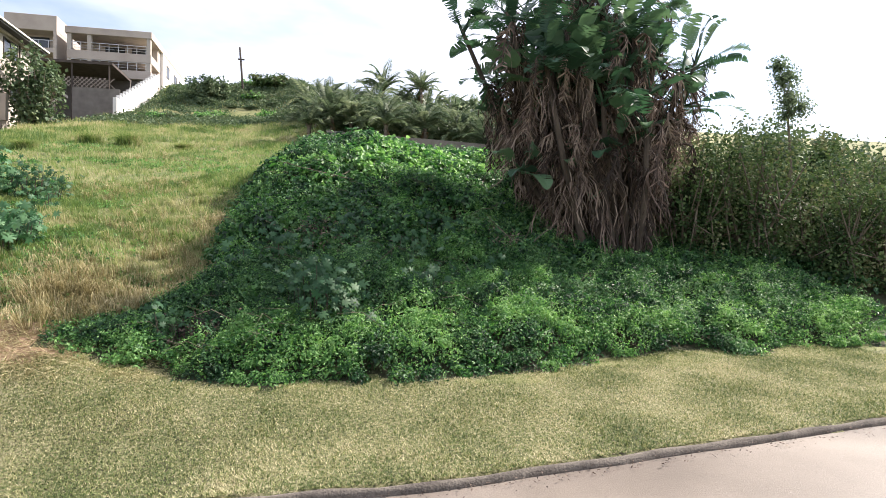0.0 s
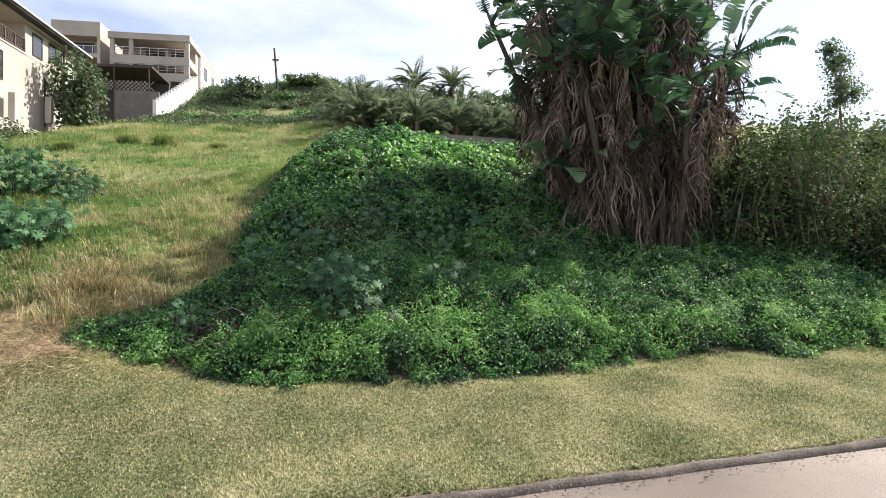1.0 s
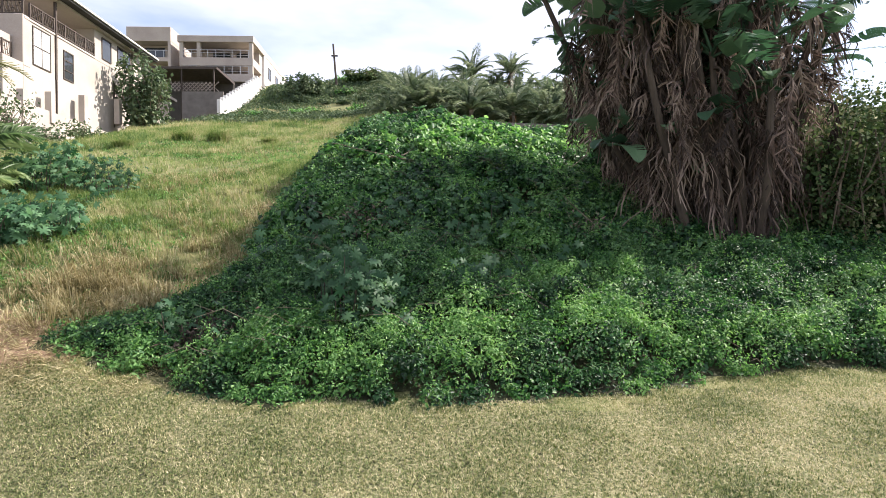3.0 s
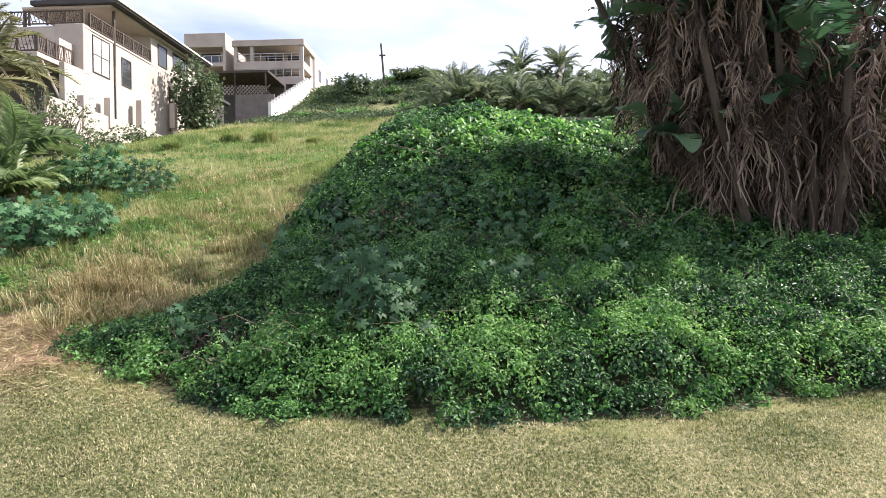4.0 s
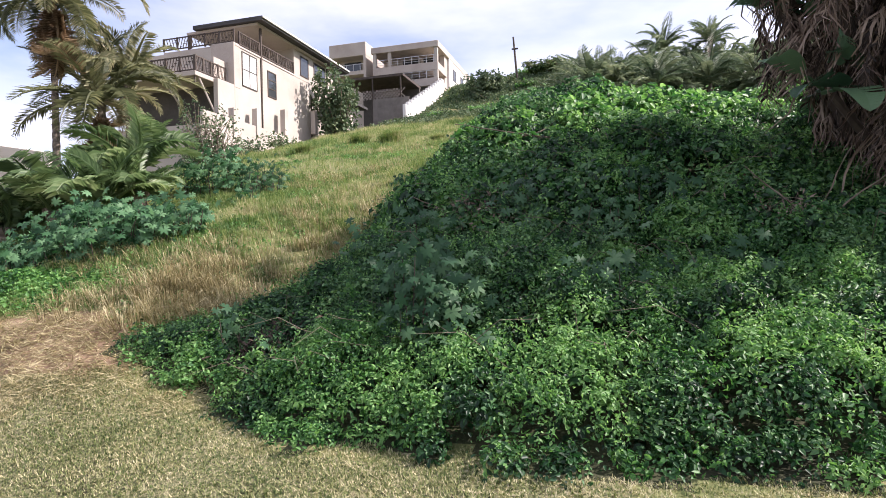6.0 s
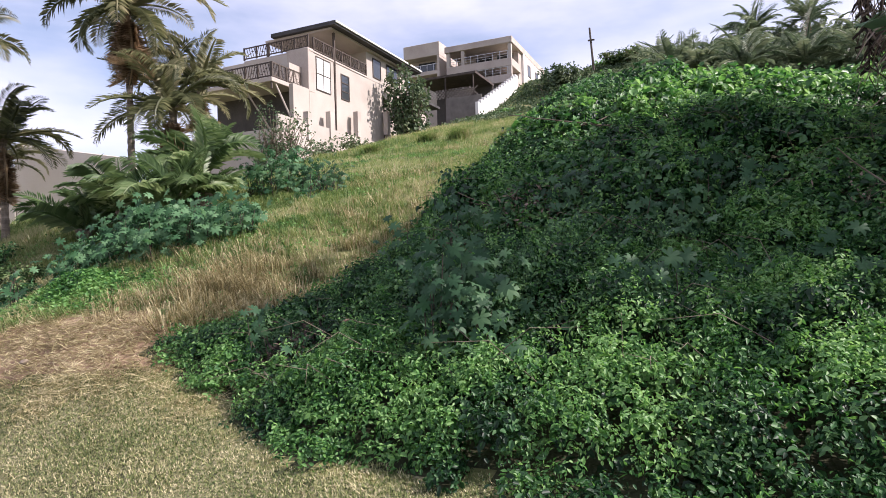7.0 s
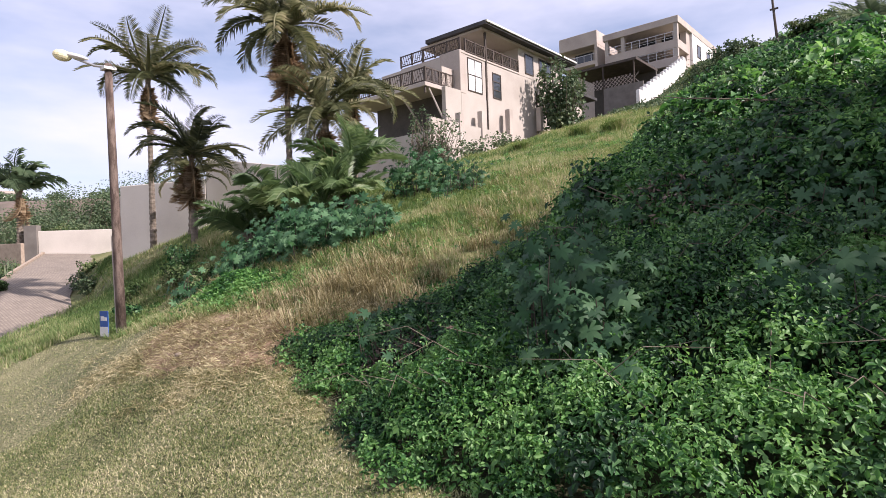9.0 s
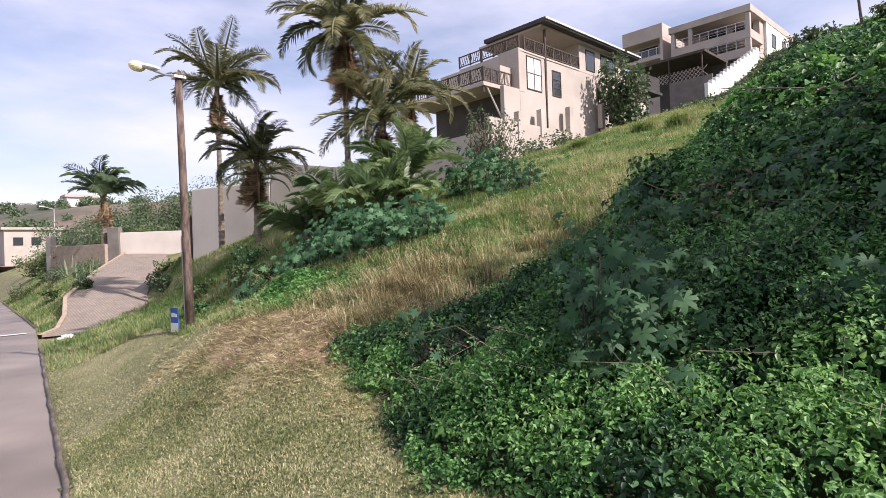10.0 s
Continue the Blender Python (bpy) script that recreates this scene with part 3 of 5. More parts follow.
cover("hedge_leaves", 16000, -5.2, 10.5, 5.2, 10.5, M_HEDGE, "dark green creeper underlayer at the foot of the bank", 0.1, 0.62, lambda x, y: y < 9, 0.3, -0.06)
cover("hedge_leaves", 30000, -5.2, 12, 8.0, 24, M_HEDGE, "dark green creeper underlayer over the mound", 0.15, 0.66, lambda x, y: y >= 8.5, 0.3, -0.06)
clumps("hedge_leaves", 5600, -5.2, 10.5, 5.2, 9.5, M_HEDGE, "dense mid-green creeper smothering the foot of the bank", 0.044, 0.15, 74, lambda x, y: ~sunlit_vine(x, y) & (y < 9), 0.55)
clumps("hedge_leaves", 3600, -5.2, 12, 8.6, 16.5, M_HEDGE, "dense dark green creeper over the shaded mound", 0.085, 0.24, 42, lambda x, y: ~sunlit_vine(x, y) & (y >= 9), 0.68)
clumps("creeper_leaves", 6200, -5.2, 10.5, 5.2, 12, M_VINE, "bright yellow-green creeper patches in the sun", 0.042, 0.145, 74, sunlit_vine, 0.52)
clumps("creeper_leaves", 4200, -3.5, 12, 12, 24, M_VINE, "sunlit yellow-green creeper on the mound's back", 0.13, 0.30, 30, sunlit_vine, 0.75)
clumps("hedge_leaves", 1300, -3.5, 12, 15.5, 24, M_HEDGE, "dark creeper on the upper bank", 0.15, 0.3, 30, lambda x, y: ~sunlit_vine(x, y), 0.7)
# sprigs that stand out of the cushions
x, y = scatter(5500, -5, 10, 5.3, 13)
keep = in_hedge(x, y)
x, y = x[keep], y[keep]
per = 13
j = np.repeat(np.arange(len(x)), per)
u = np.tile(np.linspace(0, 1, per), len(x))
a = rng.uniform(0, 2 * np.pi, len(x))
ln = rng.uniform(0.12, 0.38, len(x))
sway = np.stack([np.cos(a), np.sin(a), np.zeros(len(x))], 1)
base = np.stack([x, y, ground_z(x, y) + hedge_height(x, y) - 0.05], 1)
p = base[j] + sway[j] * (0.7 * ln[j] * u ** 1.7)[:, None] + np.array([0, 0, 1.0]) * (ln[j] * u * (1.1 - 0.35 * u))[:, None] + 0.012 * rng.normal(size=(len(j), 3))
s = (0.068 - 0.03 * u) * rng.uniform(0.7, 1.2, len(j)) * np.where(y[j] > 9, 1.4, 1.0)
arr = leaf_arrays(p, unit(sway[j] * 0.5 + rng.normal(size=p.shape) * 0.6 + np.array([0, 0, 0.7])), s, s * 0.5, 0.35)
stuff("creeper_sprigs", arr, M_VINE, "leafy green shoots standing out of the creeper", "creeper")
# weeds in the bank's grass, and low growth on the upper hill
def low_growth(name, x, y, radius, leaf, per, mat, label):
    j = np.repeat(np.arange(len(x)), per)
    r = radius * rng.uniform(0.5, 1.5, len(x))
    dv = rng.normal(size=(len(j), 3))
    dv[:, 2] = np.abs(dv[:, 2]) * 0.6
    dv = unit(dv)
    q = dv * (r[j] * rng.uniform(0.5, 1.1, len(j)))[:, None]
    s = leaf * rng.uniform(0.6, 1.3, len(j))
    bx, by = x[j] + q[:, 0], y[j] + q[:, 1]
    return stuff(name, leaf_arrays(np.stack([bx, by, ground_z(bx, by) + q[:, 2] * 0.7], 1), unit(dv + 0.5 * rng.normal(size=dv.shape)), s, s * 0.55), mat, label, "weeds")


x, y = scatter(3800, -15, -2, 7.2, 32)
keep = ~in_hedge(x, y) & (y - kerb_y(x) > 3) & (wave(x, y, 0.8, 0.4) + 0.6 * wave(x, y, 2.1) > 0.1)
low_growth("bank_weeds", x[keep], y[keep], 0.15, 0.07, 24, M_VINE, "leafy green weeds scattered through the bank's grass")
x, y = scatter(3300, -19, 6, 44, 74)
keep = (wave(x, y, 0.35, 0.4) + 0.5 * wave(x, y, 0.9) > -0.7) & (x + 26 > (y - 44) * 0.2)
low_growth("hill_growth", x[keep], y[keep], 0.7, 0.26, 26, M_FAR, "low green growth covering the upper hill")
# a low bright green patch by the cleared soil
x, y = -8.6 + 1.0 * rng.normal(size=13000), 8.35 + 0.3 * rng.normal(size=13000)
p = on_ground(x, y, 0.0)
p[:, 2] += rng.random(13000) * (0.12 + 0.20 * np.exp(-((x + 8.7) / 0.9) ** 2 - ((y - 8.4) / 0.4) ** 2))
s = rng.uniform(0.04, 0.09, 13000)
stuff("ground_cover", leaf_arrays(p, unit(np.array([0, 0, 0.8]) + 0.5 * rng.normal(size=p.shape)), s, s * 0.6), M_VINE, "bright green ground cover by the bare soil", "ground cover")


# broad star-shaped leaves of the castor plants
def star_leaf(lobes=7):
    vs, fs = [(0, 0, 0)], []
    for i in range(lobes):
        a = -2.5 + 5.0 * i / (lobes - 1)
        r = 1.0 - 0.25 * abs(a) / 2.5
        for da, rr, z in ((-0.38, 0.5, 0.03), (-0.22, 0.76, 0.06), (0.0, 1.0, -0.14), (0.22, 0.76, 0.06)):
            vs.append((math.cos(a + da) * r * rr, math.sin(a + da) * r * rr, z))
        b = 1 + i * 4
        fs += [(0, b, b + 1), (0, b + 1, b + 3), (b + 1, b + 2, b + 3)]
        if i:
            fs.append((0, b - 1, b))
    return np.array(vs), np.array(fs)


STAR_V, STAR_F = star_leaf()


def star_arrays(p, normal, size):
    n = len(p)
    out = unit(normal * [1, 1, 0] + 0.6 * rng.normal(size=(n, 3)) * [1, 1, 0])
    t = unit(out - normal * np.sum(out * normal, axis=1, keepdims=True) - np.array([0, 0, 0.35]))
    s = unit(np.cross(normal, t))
    up = np.cross(t, s)
    v = p[:, None] + size[:, None, None] * (STAR_V[None, :, :1] * t[:, None] + STAR_V[None, :, 1:2] * s[:, None] + STAR_V[None, :, 2:] * up[:, None])
    f = (np.arange(n)[:, None, None] * len(STAR_V) + STAR_F[None]).reshape(-1, 3)
    return v.reshape(-1, 3), f


def castor_plant(at, spread_xy, height, n, leaf, label, mat=M_CASTOR):
    """A castor plant: branching stems and broad lobed leaves."""
    x, y = at
    z = float(ground_z(x, y))
    ob = thing("castor_plant", (x, y, z), label, "shrub", "castor plants on the bank")
    rows, ends = [], []
    for i in range(min(36, max(5, n // 10))):
        a, r = rng.uniform(0, 2 * math.pi), math.sqrt(rng.random())
        e = np.array([math.cos(a) * r * spread_xy[0], math.sin(a) * r * spread_xy[1], 0])
        e[2] = float(ground_z(x + e[0], y + e[1])) - z + height * (1 - 0.4 * r * r) * rng.uniform(0.75, 1.05)
        s = e * [0.35, 0.35, 0]
        s[2] = float(ground_z(x + s[0], y + s[1])) - z - 0.05
        s[:2] = e[:2] * 0.8
        s[2] = float(ground_z(x + s[0], y + s[1])) - z - 0.05
        m = (s + e) / 2 + rng.normal(size=3) * 0.05
        rows.append(([s, m, e], [0.012, 0.009, 0.004]))
        ends += [e, e, e * 0.5 + m * 0.5, m, s * 0.4 + m * 0.6]
    for q, k in rows:
        mesh_object("stem", *tube(q, k, 5), M_STEM, ob)
    ends = np.array(ends)
    p = ends[rng.integers(0, len(ends), n)] + rng.normal(size=(n, 3)) * [0.16, 0.16, 0.14]
    nrm = unit(np.array([0.1, -0.5, 0.85]) + rng.normal(size=(n, 3)) * 0.35)
    v, f = star_arrays(p, nrm, leaf * rng.uniform(0.6, 1.15, n))
    mesh_object("foliage", v, f, mat, ob)
    return ob


castor_plant((-1.05, 7.05), (0.6, 0.45), 1.4, 300, 0.125, "broad-leaved blue-green castor plant rising from the creeper")
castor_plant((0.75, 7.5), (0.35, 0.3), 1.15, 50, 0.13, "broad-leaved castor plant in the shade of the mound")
castor_plant((2.1, 8.3), (0.7, 0.5), 1.0, 60, 0.14, "broad-leaved castor plant beside the wild banana clump")
castor_plant((-3.3, 6.95), (0.4, 0.3), 0.7, 40, 0.105, "small castor plant at the edge of the creeper")
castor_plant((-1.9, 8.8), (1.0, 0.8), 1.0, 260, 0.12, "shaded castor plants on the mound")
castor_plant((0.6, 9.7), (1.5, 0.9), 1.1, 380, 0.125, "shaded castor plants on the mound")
# plants on the open bank take the castor colour lightened for sun
castor_plant((-8.3, 9.8), (1.6, 0.8), 0.85, 800, 0.125, "spreading bank of blue-green castor plants", M_CASTORLIT)
castor_plant((-9.6, 9.2), (0.9, 0.5), 0.6, 300, 0.12, "spreading blue-green castor plants below the palms", M_CASTORLIT)
castor_plant((-7.2, 10.2), (1.0, 0.6), 0.75, 380, 0.125, "blue-green castor plants by the dry grass", M_CASTORLIT)
castor_plant((-9.9, 15.0), (1.0, 0.8), 1.25, 420, 0.14, "leafy green castor bush on the grassy bank", M_CASTORLIT)
castor_plant((-8.4, 15.2), (0.7, 0.6), 0.9, 260, 0.10, "darker castor bush on the grassy bank")
castor_plant((-7.4, 13.2), (0.5, 0.4), 0.5, 60, 0.11, "small castor plant in the grass", M_CASTORLIT)
castor_plant((-10.4, 8.3), (0.35, 0.3), 0.8, 26, 0.13, "young castor plant near the driveway bank", M_CASTORLIT)


def shrub(name, at, size, n, leaf, mat, label, stems=9, sink=0.0, group="", seed=0, up=0.35, loose=0.115):
    """A shrub: stems that fork out from the base, and leaves in uneven clumps on their ends."""
    r = np.random.default_rng(seed + 11)
    x, y = at
    z = float(ground_z(x, y)) - sink
    ob = thing(name, (x, y, z), label, "shrub", group)
    rows, tips = [], []
    for i in range(stems):
        a = 2 * math.pi * (i + r.random()) / stems
        q = math.sqrt(r.uniform(0.05, 1))
        e = np.array([math.cos(a) * q * size[0], math.sin(a) * q * size[1], size[2] * (up + (0.95 - up) * math.sqrt(max(0, 1 - q * q * 0.85)))]) * r.uniform(0.85, 1.05)
        s = np.array([math.cos(a) * 0.12 * size[0], math.sin(a) * 0.12 * size[1], -0.1])
        m = s * 0.45 + e * 0.55 + r.normal(size=3) * 0.06 * size[2]
        m[2] *= 0.9
        k = (0.016 if name == "scrub_bush" else 0.011) * size[2] ** 0.8 + 0.006
        rows.append(([s, (s + m) / 2 + r.normal(size=3) * 0.03 * size[2], m, e], [k, k * 0.8, k * 0.55, k * 0.25]))
        tips.append(e)
        for _ in range(4):
            b = m * r.uniform(0.75, 1.1)
            t = b + np.clip(r.normal(size=3), -1.3, 1.3) * np.array(size) * 0.26
            t[2] = max(0.15, t[2])
            rows.append(([b, (b + t) / 2, t], [k * 0.5, k * 0.35, k * 0.15]))
            tips.append(t)
        tips += [(s + m) / 2, m] if up < 0.4 else [m]
    v, f = tubes(rows, 4)
    mesh_object("branchwork", v, f, M_TWIG, ob)
    tips = np.array(tips)
    p = tips[r.integers(0, len(tips), n)] + np.clip(r.normal(size=(n, 3)), -1.7, 1.7) * np.array(size) * loose
    p[:, 2] = np.maximum(p[:, 2], 0.05)
    nn = unit(p / np.array(size) * [0.5, 0.5, 0.3] + [0, 0, 0.5] + 0.6 * r.normal(size=(n, 3)))
    s = r.uniform(0.6, 1.3, n) * leaf
    v, f = leaf_arrays(p, nn, s, s * 0.72)
    mesh_object("foliage", v, f, mat, ob)
    return ob


# scrub to the right of the wild bananas
for i, (x, y, sx, sy, sz, n, mat) in enumerate(((7.9, 10.4, 1.3, 1.2, 3.1, 10000, M_SCRUB), (9.6, 10.0, 1.5, 1.2, 3.3, 10000, M_SCRUB), (11.4, 9.6, 1.5, 1.2, 3.3, 10000, M_SCRUB),
                                             (13.4, 9.6, 1.6, 1.3, 3.3, 9000, M_SCRUB), (8.8, 12.2, 1.5, 1.5, 3.1, 9000, M_SCRUB), (11.3, 12.3, 1.8, 1.5, 3.0, 9000, M_SCRUB),
                                             (14.8, 11.5, 1.8, 1.5, 3.0, 8000, M_SCRUB), (6.8, 12.8, 1.3, 1.2, 3.4, 8000, M_SCRUB))):
    shrub("scrub_bush", (x, y), (sx, sy, sz * (0.95, 1.12, 0.86, 1.0, 1.08, 0.92, 1.05, 0.9)[i]), n, 0.092, mat, "tangled olive-green scrub bush with bare grey stems", 22, seed=i, up=0.34, loose=0.105, group="scrub beside the wild bananas")
for i, (x, y) in enumerate(((16, 17), (20, 19), (24, 22), (28, 18), (19, 14))):
    shrub("back_bush", (x, y), (2.6, 2.2, 2.7), 5000, 0.2, (M_FAR, M_SCRUB)[i % 2], "green bush behind the scrub thicket", 12, seed=170 + i, up=0.3, group="bushes behind the scrub")
for i, (x, y, s) in enumerate(((-13.6, 9.7, 0.6), (-15.2, 10.6, 0.7), (-12.0, 9.5, 0.5), (-14.3, 8.7, 0.35), (-16.6, 9.6, 0.5), (-11.2, 8.9, 0.4))):
    shrub("bank_shrub", (x, y), (s, s, s), 1300, 0.08, (M_SCRUB, M_HEDGE)[i % 2], "low dark shrub on the bank below the palms", 8, seed=190 + i, up=0.3, group="shrubs below the palms")


def slender_tree(at, height, label):
    """A thin leaning trunk with a few forks and a small uneven crown."""
    x, y = at
    ob = thing("slender_tree", (x, y, float(ground_z(x, y))), label, "tree")
    pts = [Vector((0, 0, -0.2)), Vector((0.1, 0, height * 0.4)), Vector((0.02, 0.05, height * 0.72)), Vector((-0.05, 0, height * 0.86))]
    mesh_object("trunk", *tube(pts, [0.045, 0.036, 0.028, 0.02], 7), M_TWIG, ob)
    lobes = [((-0.2, 0.0, 0.9), 0.3), ((0.14, 0.1, 0.84), 0.36), ((0.3, -0.1, 0.77), 0.3), ((-0.12, -0.1, 0.8), 0.3), ((-0.32, 0.0, 0.98), 0.22), ((0.05, 0.1, 0.74), 0.28), ((0.0, 0.0, 0.93), 0.25)]
    p, nn = [], []
    for (lx, ly, lz), rad in lobes:
        c = Vector((lx, ly, height * lz))
        mesh_object("branch", *tube([pts[2], (pts[2] + c) / 2 + Vector((0.03, 0, 0.03)), c], [0.018, 0.012, 0.005], 5), M_TWIG, ob)
        d = unit(rng.normal(size=(560, 3)))
        p.append(np.array(c) + d * (rad * np.minimum(1.5, np.abs(rng.normal(size=(560, 1)))) * 0.85))
        nn.append(unit(d + 0.6 * rng.normal(size=d.shape)))
    p, nn = np.concatenate(p), np.concatenate(nn)
    k = rng.uniform(0.05, 0.1, len(p))
    mesh_object("foliage", *leaf_arrays(p, nn, k, k * 0.6), M_THICKET, ob)
    return ob


slender_tree((11.6, 10.9), 5.4, "slender young tree standing above the scrub")


# palms: feathered fronds on a ringed trunk
def frond_mesh(name, length, droop, leaflets, leaf_len, mat, hang=0.35, vee=0.35, wide=0.028):
    k = 9
    pts = []
    for i in range(k):
        t = i / (k - 1)
        a = radians(42) - droop * t * t
        pts.append((pts[-1][0] + math.cos(a) * length / (k - 1), 0, pts[-1][2] + math.sin(a) * length / (k - 1)) if i else (0.0, 0.0, 0.0))
    v, f = tube(pts, [0.028 * (1 - 0.85 * i / (k - 1)) for i in range(k)], 4)
    v = [tuple(q) for q in v]
    pa = np.array(pts)
    for i in range(leaflets):
        t = 0.13 + 0.87 * i / (leaflets - 1)
        j = min(int(t * (k - 1)), k - 2)
        u = t * (k - 1) - j
        b = pa[j] * (1 - u) + pa[j + 1] * u
        dr = pa[j + 1] - pa[j]
        dr = dr / np.linalg.norm(dr)
        up = np.array([-dr[2], 0, dr[0]])
        ll = leaf_len * math.sin(math.pi * min(0.97, 0.12 + 0.85 * t)) ** 0.6 * rng.uniform(0.85, 1.1)
        for side in (-1, 1):
            w = np.array([0, side, 0.0])
            a = dr * 0.55 + w * 0.85 + up * vee * rng.uniform(0.3, 1.2)
            a = a / np.linalg.norm(a) * ll
            m, e = b + a * 0.5, b + a + np.array([0, 0, -hang * ll * rng.uniform(0.6, 1.4)])
            wd = wide * ll + 0.003
            o = len(v)
            v += [tuple(b), tuple(m + dr * wd), tuple(e), tuple(m - dr * wd)]
            f += [(o, o + 1, o + 2), (o, o + 2, o + 3)]
    me = bpy.data.meshes.new(name)
    me.from_pydata(v, [], f)
    me.materials.append(mat)
    return me


FROND = [frond_mesh("frond", 1.0, dr, 46, 0.21, M_PALM, hg) for dr, hg in ((0.8, 0.1), (1.3, 0.2), (1.8, 0.3))]
FROND_DARK = [frond_mesh("frond", 1.0, dr, 46, 0.21, M_PALMDARK, hg) for dr, hg in ((0.8, 0.1), (1.3, 0.2), (1.8, 0.3))]
FROND_GREEN = [frond_mesh("frond", 1.0, dr, 36, 0.3, M_PALMGREEN, hg, 0.35, 0.05) for dr, hg in ((0.7, 0.15), (1.2, 0.3), (1.6, 0.4))]
FROND_FAR = [frond_mesh("frond", 1.0, dr, 30, 0.26, M_FAR, hg) for dr, hg in ((0.8, 0.2), (1.3, 0.35), (1.7, 0.45))]
FROND_THICKET = [frond_mesh("frond", 1.0, dr, 30, 0.2, M_THICKET, hg) for dr, hg in ((0.7, 0.2), (1.1, 0.3), (1.5, 0.4))]
FROND_DEAD = [frond_mesh("dead_frond", 1.0, dr, 30, 0.2, M_PALMDEAD, 0.7, 0.0) for dr in (1.2, 1.8)]


def palm(at, trunk, radius, length, fronds, dead, label, seed, lean=(0.0, 0.0), base=None, name="palm_tree", low=-35, kinds=None):
    r = np.random.default_rng(seed)
    x, y = at
    z = float(ground_z(x, y)) if base is None else base
    ob = thing(name, (x, y, z), label, "palm tree", "palms on the bank")
    k = max(4, int(trunk / 0.12))
    pts = [(lean[0] * (i / k) ** 1.6, lean[1] * (i / k) ** 1.6, trunk * i / k - (0.25 if i == 0 else 0)) for i in range(k + 1)]
    rad = [radius * (1.25 - 0.35 * min(1, i / k * 2)) * (1.0 + (0.10 if i % 2 else -0.05)) for i in range(k + 1)]
    v, f = tube(pts, rad, 9)
    mesh_object("trunk", v, f, M_TRUNK, ob)
    top = Vector((lean[0], lean[1], trunk))
    rows = []
    for i in range(16):
        a = i * 2.4
        rows.append(([top + Vector((0, 0, -0.3 * r.random())), top + Vector((math.cos(a) * radius * 1.5, math.sin(a) * radius * 1.5, 0.12 + 0.1 * r.random()))], [radius * 0.5, radius * 0.25]))
    v, f = tubes(rows, 5)
    mesh_object("crown_base", v, f, M_TRUNK, ob)
    for i in range(fronds + dead):
        isdead = i >= fronds
        me = FROND_DEAD[i % 2] if isdead else (kinds or FROND)[int(r.integers(0, 3))]
        o = new("dead_frond" if isdead else "frond", me)
        o.parent = ob
        t = i / max(1, fronds - 1)
        pitch = r.uniform(-88, -62) - 42 if isdead else 45 - (45 - low) * t ** 0.8 + r.normal() * 6
        o.matrix_local = Matrix.Translation(top + Vector((0, 0, -0.15 if isdead else 0.05))) @ Euler((radians(r.normal() * 18), radians(-pitch), i * 2.39996 + r.normal() * 0.2)).to_matrix().to_4x4() @ Matrix.Scale(length * r.uniform(0.8, 1.12) * (0.82 if isdead else 1), 4)
    return ob


palm((-12.6, 12.5), 5.6, 0.085, 2.4, 25, 20, "tall feather palm with grey trunk and brown hanging dead fronds", 1, low=-60)
palm((-12.3, 13.6), 2.7, 0.11, 2.3, 24, 10, "feather palm with drooping yellow-green fronds", 2, low=-55)
palm((-13.4, 15.6), 3.4, 0.11, 2.2, 24, 4, "feather palm with upright sunlit fronds", 3, low=-50)
palm((-17.2, 11.9), 2.95, 0.09, 2.2, 24, 14, "short dark-green feather palm with a skirt of dead fronds", 4, low=-50, kinds=FROND_DARK)
palm((-23.4, 13.2), 7.2, 0.11, 2.9, 20, 4, "tall coconut palm with broad feathered crown", 5, low=-40, base=2.2, kinds=FROND_DARK)
palm((-46.3, 14.0), 4.4, 0.2, 3.1, 24, 4, "distant pale coconut palm beyond the driveway", 6, low=-18, base=2.4, kinds=FROND_FAR)
palm((-20.3, 13.4), 2.2, 0.15, 1.7, 18, 4, "low feather palm in front of the boundary wall", 7, low=-35)
for i, (x, y, ln) in enumerate(((-10.2, 11.6, 1.7), (-9.7, 12.2, 1.2), (-11.4, 11.4, 1.7), (-10.5, 12.9, 1.7), (-12.6, 11.2, 1.5))):
    palm((x, y), (0.15, 0.5, 0.25, 0.9, 0.1)[i], 0.14, ln * 1.1, 13, 4, "trunkless young feather palm on the bank", 20 + i, low=2, name="young_palm", kinds=FROND_GREEN)


